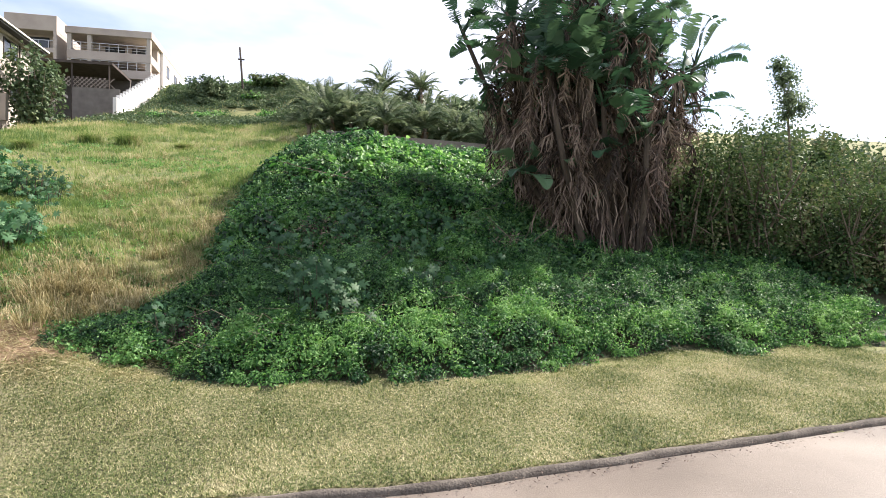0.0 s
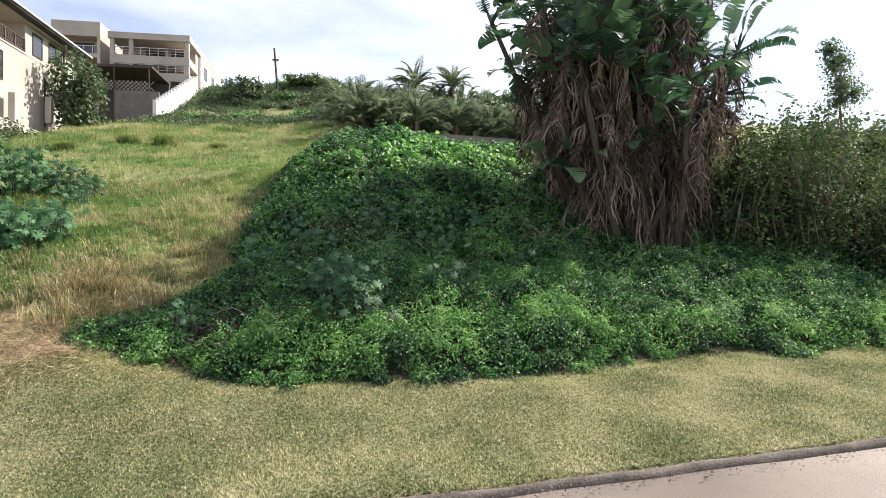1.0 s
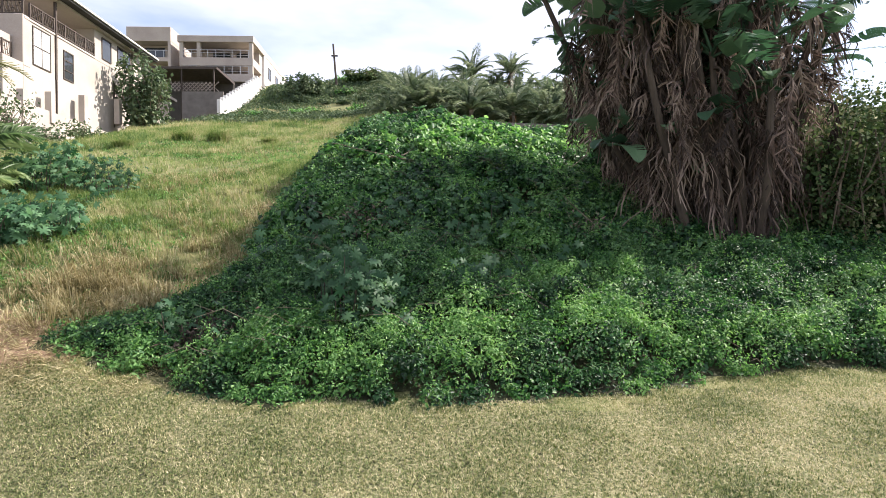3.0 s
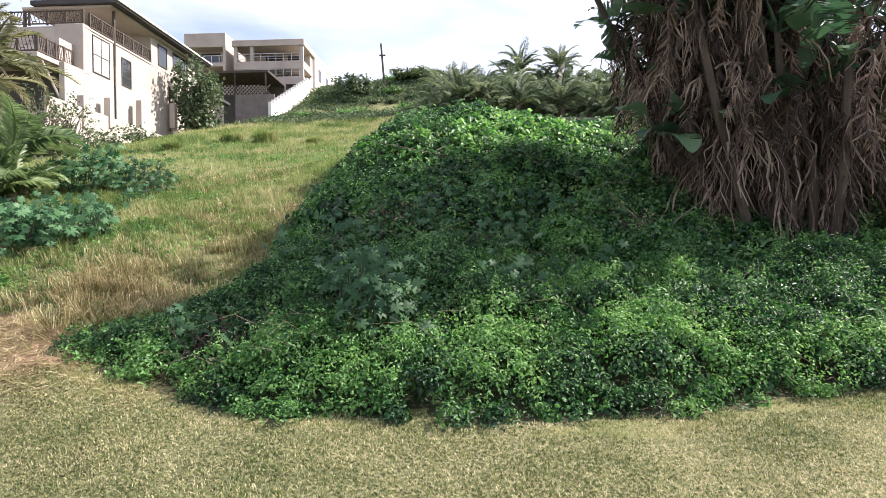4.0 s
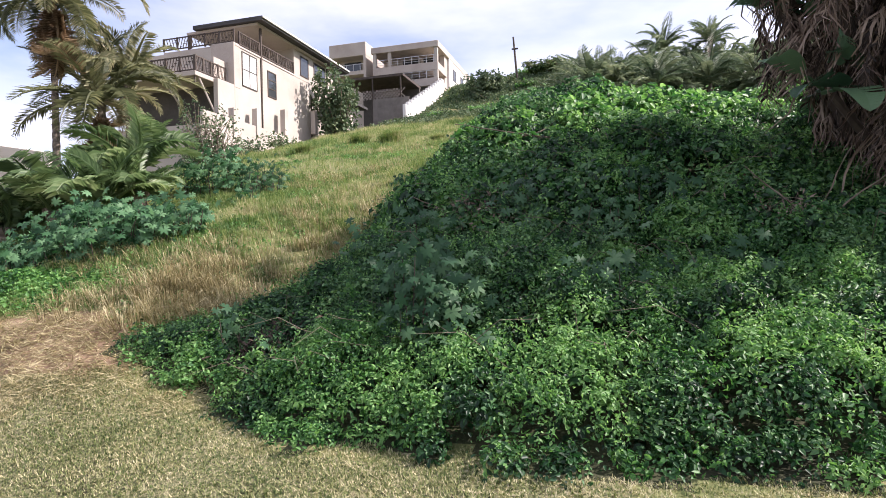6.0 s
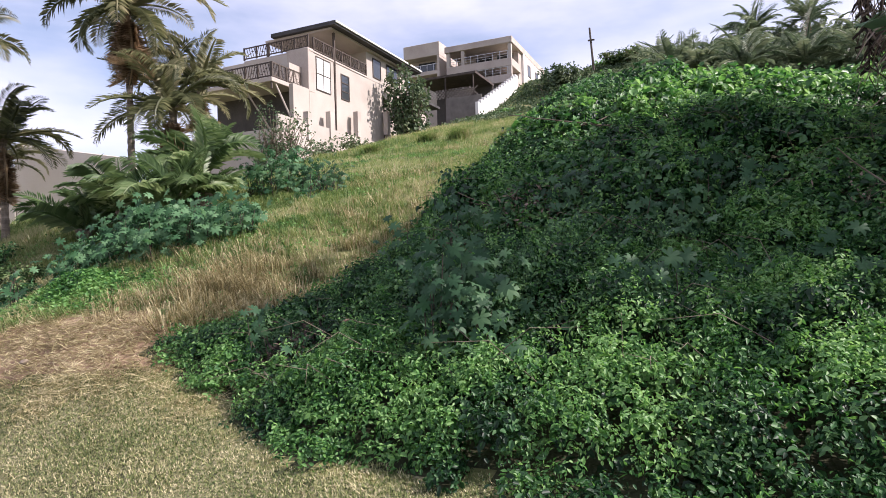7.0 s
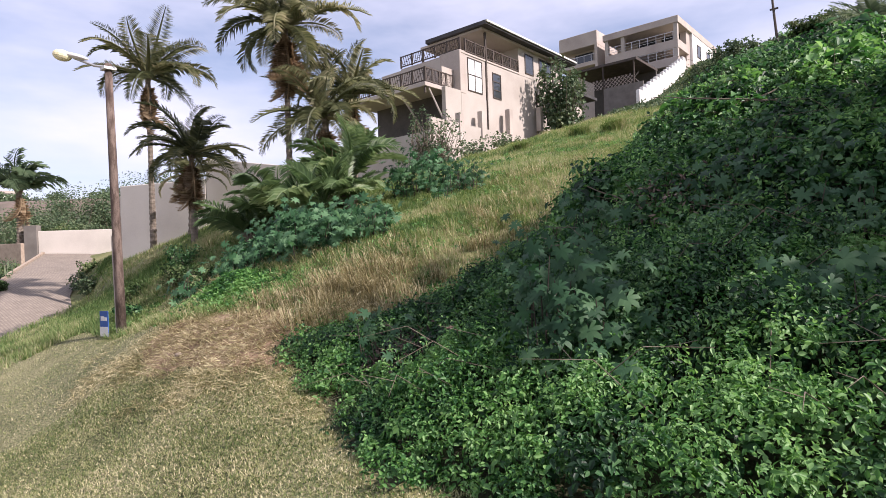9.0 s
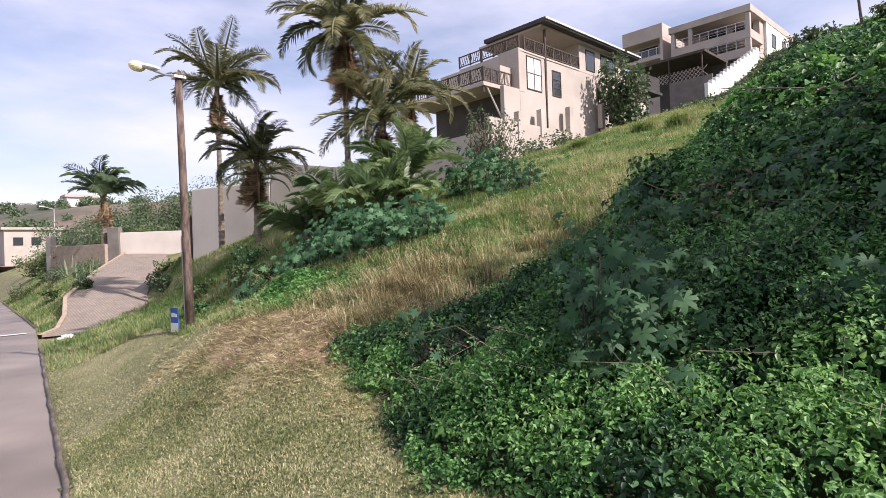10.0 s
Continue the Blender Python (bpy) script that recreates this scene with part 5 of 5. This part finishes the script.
for i in range(16):
    for s in (-1, 1):
        r = bmesh.ops.create_cube(bm, size=1.0)
        bmesh.ops.transform(bm, matrix=Matrix.Translation((-27.2 + i * 0.4, 60.3, 18.6)) @ Matrix.Rotation(radians(45) * s, 4, "Y") @ Matrix.Diagonal((1.4, 0.04, 0.05, 1)), verts=r["verts"])
part("lattice", bm, M_BEIGE, carport)
part("gate", boxes((-24.2, 59.6, 14.8, -20.0, 59.7, 17.9)), M_GREYWALL, carport, "grey sheet gate")
stair_wall = thing("stepped_wall", (0, 0, 0), "white stepped wall climbing the hill to the concrete house", "wall")
for i in range(15):
    y0 = 57.6 + i * 0.96
    part("wall", boxes((-20.0, y0, 13.8 + i * 0.45, -19.65, y0 + 0.96, 16.6 + i * 0.45), bevel=0.02), M_WHITE, stair_wall)

# wall at the back of the mound
back_wall = thing("block_wall", (0, 0, 0), "low grey block wall half hidden by creeper", "wall")
bm = bmesh.new()
ends = [(-0.5, 32.6, 9.25), (10.5, 31.6, 8.6)]
q = [bm.verts.new((x + o * 0.07, y + o * 0.2, z + h)) for x, y, z in ends for o, h in ((0, 0), (1, 0), (1, -2.2), (0, -2.2))]
for c in ((0, 1, 5, 4), (1, 2, 6, 5), (2, 3, 7, 6), (3, 0, 4, 7), (3, 2, 1, 0), (4, 5, 6, 7)):
    bm.faces.new([q[i] for i in c])
part("wall", bm, M_GREYWALL, back_wall)

# planting round the houses and on the skyline
for i in range(39):
    x = -1.5 + 15.0 * (i % 13) / 12 + rng.normal() * 0.5
    y = (35.5, 42, 47.5)[i // 13] + rng.normal() * 1.0
    palm((x, y), rng.uniform(0.3, 1.5) + (1.6 if i in (31, 33) else 0), 0.12, rng.uniform(1.9, 2.7), 24, 1, "bushy feather palm in the far thicket", 40 + i, low=-25, name="thicket_palm", kinds=FROND_THICKET)
for i in range(9):
    x, y = -0.5 + 1.5 * i + rng.normal() * 0.4, 38.5 + rng.normal() * 1.5
    shrub("thicket_bush", (x, y), (1.7, 1.4, rng.uniform(2.0, 3.2)), 1800, 0.26, (M_FAR, M_THICKET)[i % 2], "grey-green broad-leaved bush among the far palms", 12, seed=220 + i, up=0.3, group="bushes in the far thicket")
shrub("frangipani", (-20.3, 27.6), (2.1, 1.8, 3.5), 1700, 0.17, M_FAR, "grey-stemmed frangipani with sparse leaves", 34, seed=50, loose=0.06)
shrub("garden_shrub", (-20.4, 31.5), (1.2, 1.8, 1.2), 700, 0.18, M_FAR, "low garden shrub along the cream wall", 12, seed=51)
shrub("garden_shrub", (-20.6, 35.5), (1.0, 1.6, 1.1), 600, 0.18, M_FAR, "low garden shrub along the cream wall", 12, seed=52)
shrub("broadleaf_tree", (-20.9, 44.0), (2.0, 2.0, 5.8), 2600, 0.34, M_FAR, "leafy green tree beside the cream house", 16, seed=53, up=0.3, loose=0.1)
shrub("skyline_bush", (-12.4, 63.5), (2.4, 2.2, 2.3), 4000, 0.3, M_FAR, "round grey-green bush on the skyline", 14, seed=54, up=0.25)
shrub("skyline_bush", (-6.0, 66.5), (2.6, 2.2, 1.4), 3500, 0.3, M_SCRUB, "low dark bush on the skyline", 14, seed=55, up=0.25)
for i in range(26):
    x, y = rng.uniform(-16, 6), rng.uniform(50, 68)
    shrub("hill_bush", (x, y), (1.3, 1.1, 0.65), 700, 0.22, (M_FAR, M_VINE)[i % 2], "low green bush on the upper hill", 8, seed=60 + i, up=0.3, group="bushes on the upper hill")
for i, (x, y, s) in enumerate(((-12.6, 30.6, 0.75), (-10.8, 31.0, 0.9), (-8.2, 31.3, 0.6), (-14.0, 27, 0.6))):
    p = np.concatenate([np.stack([x + rng.normal(size=700) * 0.3 * s, y + rng.normal(size=700) * 0.3 * s], 1)])
    b = on_ground(p[:, 0], p[:, 1], -0.02)
    o = mesh_object("grass_tuft", *blade_arrays(b, rng.uniform(0.5, 1.1, 700) * s, np.full(700, 0.03), 1.6), M_SLOPEBLADE)
    tagged(o, "rounded tuft of tall grey-green grass", "grass tuft", "tufts on the bank")
far_pole = thing("utility_pole", (-9.0, 64.5, float(ground_z(-9.0, 64.5))), "dark leaning timber pole on the skyline", "pole")
v, f = tube([(0, 0, -0.3), (-0.4, 0, 5.0)], [0.13, 0.10], 8)
mesh_object("pole", v, f, M_DARKWOOD, far_pole)
part("crossarm", boxes((-0.6, -0.06, 3.6, 0.1, 0.06, 3.75)), M_DARKWOOD, far_pole)

# lamp post by the driveway
LX, LY = -12.9, 7.9
lz = float(ground_z(LX, LY))
lamp = thing("street_lamp", (LX, LY, lz), "weathered timber street lamp post with a yellowed lamp bowl", "street lamp")
v, f = tube([(0.08, 0.06, -0.3), (0.06, 0.04, 1.5), (0.0, 0.02, 4), (-0.03, 0, 6.25)], [0.105, 0.098, 0.088, 0.078], 12)
mesh_object("post", v, f, M_POLE, lamp, smooth=True)
out = Vector((-0.69, -0.72, 0))
v, f = tube([(0.1, 0.1, 6.15), tuple(out * 0.3 + Vector((0, 0, 6.2))), tuple(out * 0.75 + Vector((0, 0, 6.38)))], [0.03, 0.03, 0.028], 8)
mesh_object("bracket", v, f, M_METAL, lamp)
part("strap", boxes((-0.16, -0.13, 6.1, 0.10, 0.13, 6.16)), M_WHITE, lamp)
bm = bmesh.new()
bmesh.ops.create_uvsphere(bm, u_segments=14, v_segments=9, radius=1.0)
bmesh.ops.transform(bm, matrix=Matrix.Translation(out * 1.0 + Vector((0, 0, 6.44))) @ Matrix.Rotation(math.atan2(out.y, out.x), 4, "Z") @ Matrix.Rotation(radians(-14), 4, "Y") @ Matrix.Diagonal((0.21, 0.14, 0.13, 1)), verts=bm.verts)
part("lamp_bowl", bm, M_LAMPGLASS, lamp, "yellowed lamp bowl")
bm = bmesh.new()
bmesh.ops.create_uvsphere(bm, u_segments=14, v_segments=9, radius=1.0)
bmesh.ops.transform(bm, matrix=Matrix.Translation(out * 0.72 + Vector((0, 0, 6.42))) @ Matrix.Rotation(math.atan2(out.y, out.x), 4, "Z") @ Matrix.Rotation(radians(-14), 4, "Y") @ Matrix.Diagonal((0.30, 0.11, 0.06, 1)), verts=bm.verts)
part("lamp_housing", bm, M_WHITE, lamp, "white lamp housing")
v, f = tube([(0.0, -0.02, 0.0), (-0.02, -0.05, 2.3)], [0.02, 0.02], 8)
mesh_object("conduit", v, f, M_BEIGE, lamp)
sign = thing("sign_board", (LX - 0.2, LY - 0.2, lz), "small blue and white sign board leaning on the lamp post", "sign")
sx = Matrix.Rotation(radians(15), 4, "Z")
o = part("board", boxes((-0.14, -0.02, 0.0, 0.14, 0.0, 0.58)), M_BLUE, sign)
o2 = part("panel", boxes((-0.14, -0.026, 0.0, 0.14, -0.021, 0.22)), M_WHITE, sign, "pale lower panel")
o3 = part("lettering", boxes((-0.10, -0.027, 0.36, 0.02, -0.022, 0.46), (0.03, -0.027, 0.36, 0.10, -0.022, 0.44)), M_WHITE, sign, "pale lettering bars")
for q in (o, o2, o3):
    q.matrix_local = sx

# driveway, its kerb and the walls by it
def drive_at(t):
    k = t * (len(DRIVE) - 1)
    i = min(int(k), len(DRIVE) - 2)
    u = k - i
    return [q * (1 - u) + r * u for q, r in zip(DRIVE[i], DRIVE[i + 1])]


def drive_strip(name, mat, label, category, offsets):
    """A strip along the driveway; offsets: how far past the edge, on which side, and how high over it."""
    v, f, n, k = [], [], 70, len(offsets)
    for i in range(n + 1):
        x, y, z, w = drive_at(i / n)
        p0, p1 = drive_at(max(0, i / n - 0.02)), drive_at(min(1, i / n + 0.02))
        s = Vector((-(p1[1] - p0[1]), p1[0] - p0[0], 0)).normalized()
        v += [(x + s.x * side * (w + o), y + s.y * side * (w + o), z + h) for o, side, h in offsets]
        if i:
            f += [((i - 1) * k + j, (i - 1) * k + j + 1, i * k + j + 1, i * k + j) for j in range(k - 1)]
    return tagged(mesh_object(name, v, f, mat), label, category, kind="structure")


drive_strip("driveway", M_PAVER, "brown brick-paved driveway climbing to a walled gate", "driveway", [(0.1, -1, -0.9), (0, -1, 0.0), (-0.8, -1, 0.02), (-0.8, 1, 0.02), (0, 1, 0.0), (0.1, 1, -0.9)])
drive_strip("driveway_kerb", M_STONE, "pale kerb edging the paved driveway", "kerb", [(0.0, 1, -0.4), (0.0, 1, 0.1), (0.16, 1, 0.1), (0.16, 1, -0.7)])


def wall_between(name, parent, a, b, z0, z1, thick, mat, label=""):
    a, b = Vector(a), Vector(b)
    d = b - a
    bm = bmesh.new()
    box(bm, 0, -thick / 2, z0, d.length, thick / 2, z1, 0.02)
    o = part(name, bm, mat, parent, label)
    o.matrix_local = Matrix.Translation((a.x, a.y, 0)) @ Matrix.Rotation(math.atan2(d.y, d.x), 4, "Z")
    return o


boundary = thing("boundary_wall", (0, 0, 0), "high cream boundary wall stepping up behind the palms", "wall")
wall_between("wall", boundary, (-26.2, 13.1), (-21.8, 14.8), 0.5, 5.12, 0.25, M_CREAM)
o = wall_between("wall", boundary, (-21.78, 14.82), (-17.6, 16.43), 1.0, 5.95, 0.25, M_CREAM, "wall with a sloping top")
for q in o.data.vertices:
    if q.co.z > 3:
        q.co.z -= 0.15 * q.co.x
wall_between("wall", boundary, (-26.2, 13.1), (-34, 17.5), 0.5, 4.7, 0.25, M_CREAM, "shaded return wall")
gate_wall = thing("gate_wall", (0, 0, 0), "low cream wall closing the top of the driveway", "wall")
wall_between("wall", gate_wall, (-45.2, 14.8), (-41.5, 18.7), 1.5, 4.0, 0.25, M_CREAM)
wall_between("pier", gate_wall, (-45.8, 14.2), (-45.2, 14.8), 1.5, 4.4, 0.5, M_GREYWALL)
gate_posts = thing("gate_posts", (0, 0, 0), "grey gate panels beside the boundary wall", "gate")
for i in range(4):
    wall_between("panel", gate_posts, (-27.0 - i * 0.8, 13.2 + i * 0.45), (-27.5 - i * 0.8, 13.5 + i * 0.45), 1.2, 3.9 - 0.2 * i, 0.1, (M_DARKWOOD, M_WHITE)[i % 2])

# distance to the left: hill, houses, trees
hx, hy = np.meshgrid(np.linspace(-700, -140, 50), np.linspace(-120, 320, 40))
hz = 34 * np.exp(-((hx + 390) / 150) ** 2) * (0.8 + 0.25 * np.sin(hy / 45)) + 14 * np.exp(-((hx + 240) / 60) ** 2) * smooth(10, 90, hy) + 1.5 * np.sin(hx / 13) * np.sin(hy / 11) - 1.5
hv = np.stack([hx, hy, hz], -1).reshape(-1, 3)
ii = (np.arange(39)[:, None] * 50 + np.arange(49)[None]).ravel()
hill = mesh_object("far_hill", hv, np.stack([ii, ii + 1, ii + 51, ii + 50], 1), M_HILL, smooth=True)
tagged(hill, "scrub-covered hill across the valley", "hill", kind="structure")
for i, (x, y, w, h, z) in enumerate(((-150, 24, 10, 4.8, 4.6), (-143, 34, 7, 4.2, 4.4))):
    hs = thing("far_house", (x, y, 0), "cream house with flat roof across the road", "house", "far houses")
    part("wall", boxes((-4, -w / 2, z - 6, 4, w / 2, z + h)), M_PLASTER, hs)
    part("roof", boxes((-4.5, -w / 2 - 0.5, z + h, 4.5, w / 2 + 0.5, z + h + 0.5)), M_BEIGE, hs)
    for k in range(3):
        part("window", boxes((4.0, -w / 2 + 1.5 + k * w / 3.2, z + 1.5, 4.06, -w / 2 + 3.2 + k * w / 3.2, z + 3.2)), M_GLASS, hs)
hs = thing("hilltop_house", (-344, 75, 33), "white gabled house on the far hilltop", "house")
part("wall", boxes((-5, -9, -3, 5, 9, 3)), M_WHITE, hs)
part("roof", boxes((-6, -10, 3, 6, 10, 4.2)), M_BEIGE, hs)
for i, (x, y, sx, sz, mat) in enumerate(((-49, 17, 1.8, 3.6, M_SCRUB), (-52, 13, 2.6, 3.0, M_SCRUB), (-58, 18, 3.4, 5.5, M_FAR), (-64, 24, 5, 8, M_FAR), (-70, 34, 6, 10, M_FAR), (-66, 14, 3.0, 3.5, M_SCRUB), (-75, 18, 4, 6.5, M_FAR),
                                      (-85, 40, 7, 12, M_FAR), (-90, 26, 5, 8, M_FAR), (-110, 46, 8, 13, M_FAR), (-40, 25, 3, 6, M_SCRUB), (-50, 28, 4, 8, M_SCRUB), (-58, 32, 5, 10, M_FAR), (-120, 60, 10, 16, M_FAR), (-100, 62, 9, 17, M_FAR), (-78, 52, 8, 15, M_FAR))):
    shrub("far_tree", (x, y), (sx, sx, sz * (0.75 if i < 7 else 0.5)), 9000, 0.028 * sx + 0.09, mat, "dense dark green tree beyond the driveway", 14, seed=100 + i, up=0.3, group="trees beyond the driveway", sink=0.3)
street = thing("street_lamp", (-129.5, 25, float(ground_z(-129.5, 25))), "tall grey street lamp down the road", "street lamp")
v, f = tubes([([(0, 0, -1), (0, 0, 8.5)], [0.12, 0.08]), ([(0, 0, 8.4), (0.3, -1.8, 8.9)], [0.06, 0.06])])
mesh_object("post", v, f, M_METAL, street)
part("lamp_head", boxes((0.1, -2.4, 8.8, 0.5, -1.6, 9.0)), M_WHITE, street)
for i, (x, y, s) in enumerate(((-33, 9.9, 0.5), (-36, 10.6, 0.6), (-39, 11.6, 0.7), (-43, 12.3, 0.9), (-38, 9.4, 0.6), (-46, 11.0, 1.0), (-52, 9.8, 1.0), (-31, 12.9, 0.7), (-34, 14.3, 0.7), (-28.5, 12.4, 0.6))):
    shrub("driveway_shrub", (x, y), (s, s, s * 1.2), 900, 0.13, (M_SCRUB, M_FAR)[i % 2], "low shrub in the planting beside the driveway", 8, seed=140 + i, up=0.3, group="planting beside the driveway")
def aloe(at, size, label):
    """A rosette of stiff pointed leaves."""
    x, y = at
    ob = thing("aloe", (x, y, float(ground_z(x, y))), label, "plant", "aloes beside the driveway")
    for i in range(15):
        a, up = i * 2.4, 0.25 + 0.9 * (i / 15)
        d = Vector((math.cos(a), math.sin(a), 0))
        side = Vector((-d.y, d.x, 0)) * 0.07 * size
        m, e = d * 0.45 * size + Vector((0, 0, 0.4 * up * size)), d * size * (1.05 - 0.5 * up) + Vector((0, 0, up * size))
        mesh_object("leaf", [-side * 0.8, side * 0.8, m + side, e, m - side], [(0, 1, 2, 4), (4, 2, 3)], M_THICKET, ob)
    return ob


for x, y, k in ((-34.5, 10.0, 0.8), (-37.2, 11.1, 1.0), (-40.6, 12.0, 1.1), (-42.0, 11.2, 1.3), (-47.5, 12.2, 1.5)):
    aloe((x, y), k, "spiky pale green aloe in the planting beside the driveway")
garden_stones = thing("stone_wall", (0, 0, 0), "low rough stone wall beside the gate", "wall")
wall_between("wall", garden_stones, (-45.6, 14.0), (-51, 11.6), 1.0, 3.2, 0.4, M_STONE)
wall_between("pier", garden_stones, (-51, 11.6), (-51.4, 11.4), 0.5, 4.0, 0.5, M_PLASTER)
line = mesh_object("road_marking", [(-27.2, 1.6, float(road_z(-27.2)) + 0.02), (-26.9, 1.6, float(road_z(-26.9)) + 0.02), (-26.9, 6.6, float(road_z(-26.9)) + 0.02), (-27.2, 6.6, float(road_z(-27.2)) + 0.02)], [(0, 1, 2, 3)], M_WHITE)
tagged(line, "worn white line painted across the road", "road marking", kind="structure")
litter = thing("litter_bag", (-23.6, 7.4, float(ground_z(-23.6, 7.4))), "crumpled white plastic litter at the foot of the driveway", "litter")
bm = bmesh.new()
bmesh.ops.create_icosphere(bm, subdivisions=3, radius=0.28)
for q in bm.verts:
    q.co *= 0.8 + 0.7 * abs(noise.noise(q.co * 7))
    q.co.z = max(0, q.co.z * 0.5 + 0.05)
part("bag", bm, M_WHITE, litter)
# trees over the far hill
hr = np.random.default_rng(77)
for i in range(170):
    x, y = hr.uniform(-420, -150), hr.uniform(0, 190)
    s = hr.uniform(2, 5)
    k = 200
    p = unit(hr.normal(size=(k, 3))) * hr.random((k, 1)) ** 0.4 * [s, s, s * 0.7]
    h = 34 * math.exp(-((x + 390) / 150) ** 2) * (0.8 + 0.25 * math.sin(y / 45)) + 14 * math.exp(-((x + 240) / 60) ** 2) * float(smooth(10, 90, y)) - 1.5
    if i == 0:
        vs, fs = [], []
    a, b = leaf_arrays(p + [x, y, h + s * 0.4], unit(hr.normal(size=(k, 3)) + [0, 0, 0.6]), np.full(k, s * 0.28), np.full(k, s * 0.2))
    vs.append(a)
    fs.append(b + i * 4 * k)
stuff("hill_trees", (np.concatenate(vs), np.concatenate(fs)), M_FAR, "scattered trees on the hill across the valley", "trees")
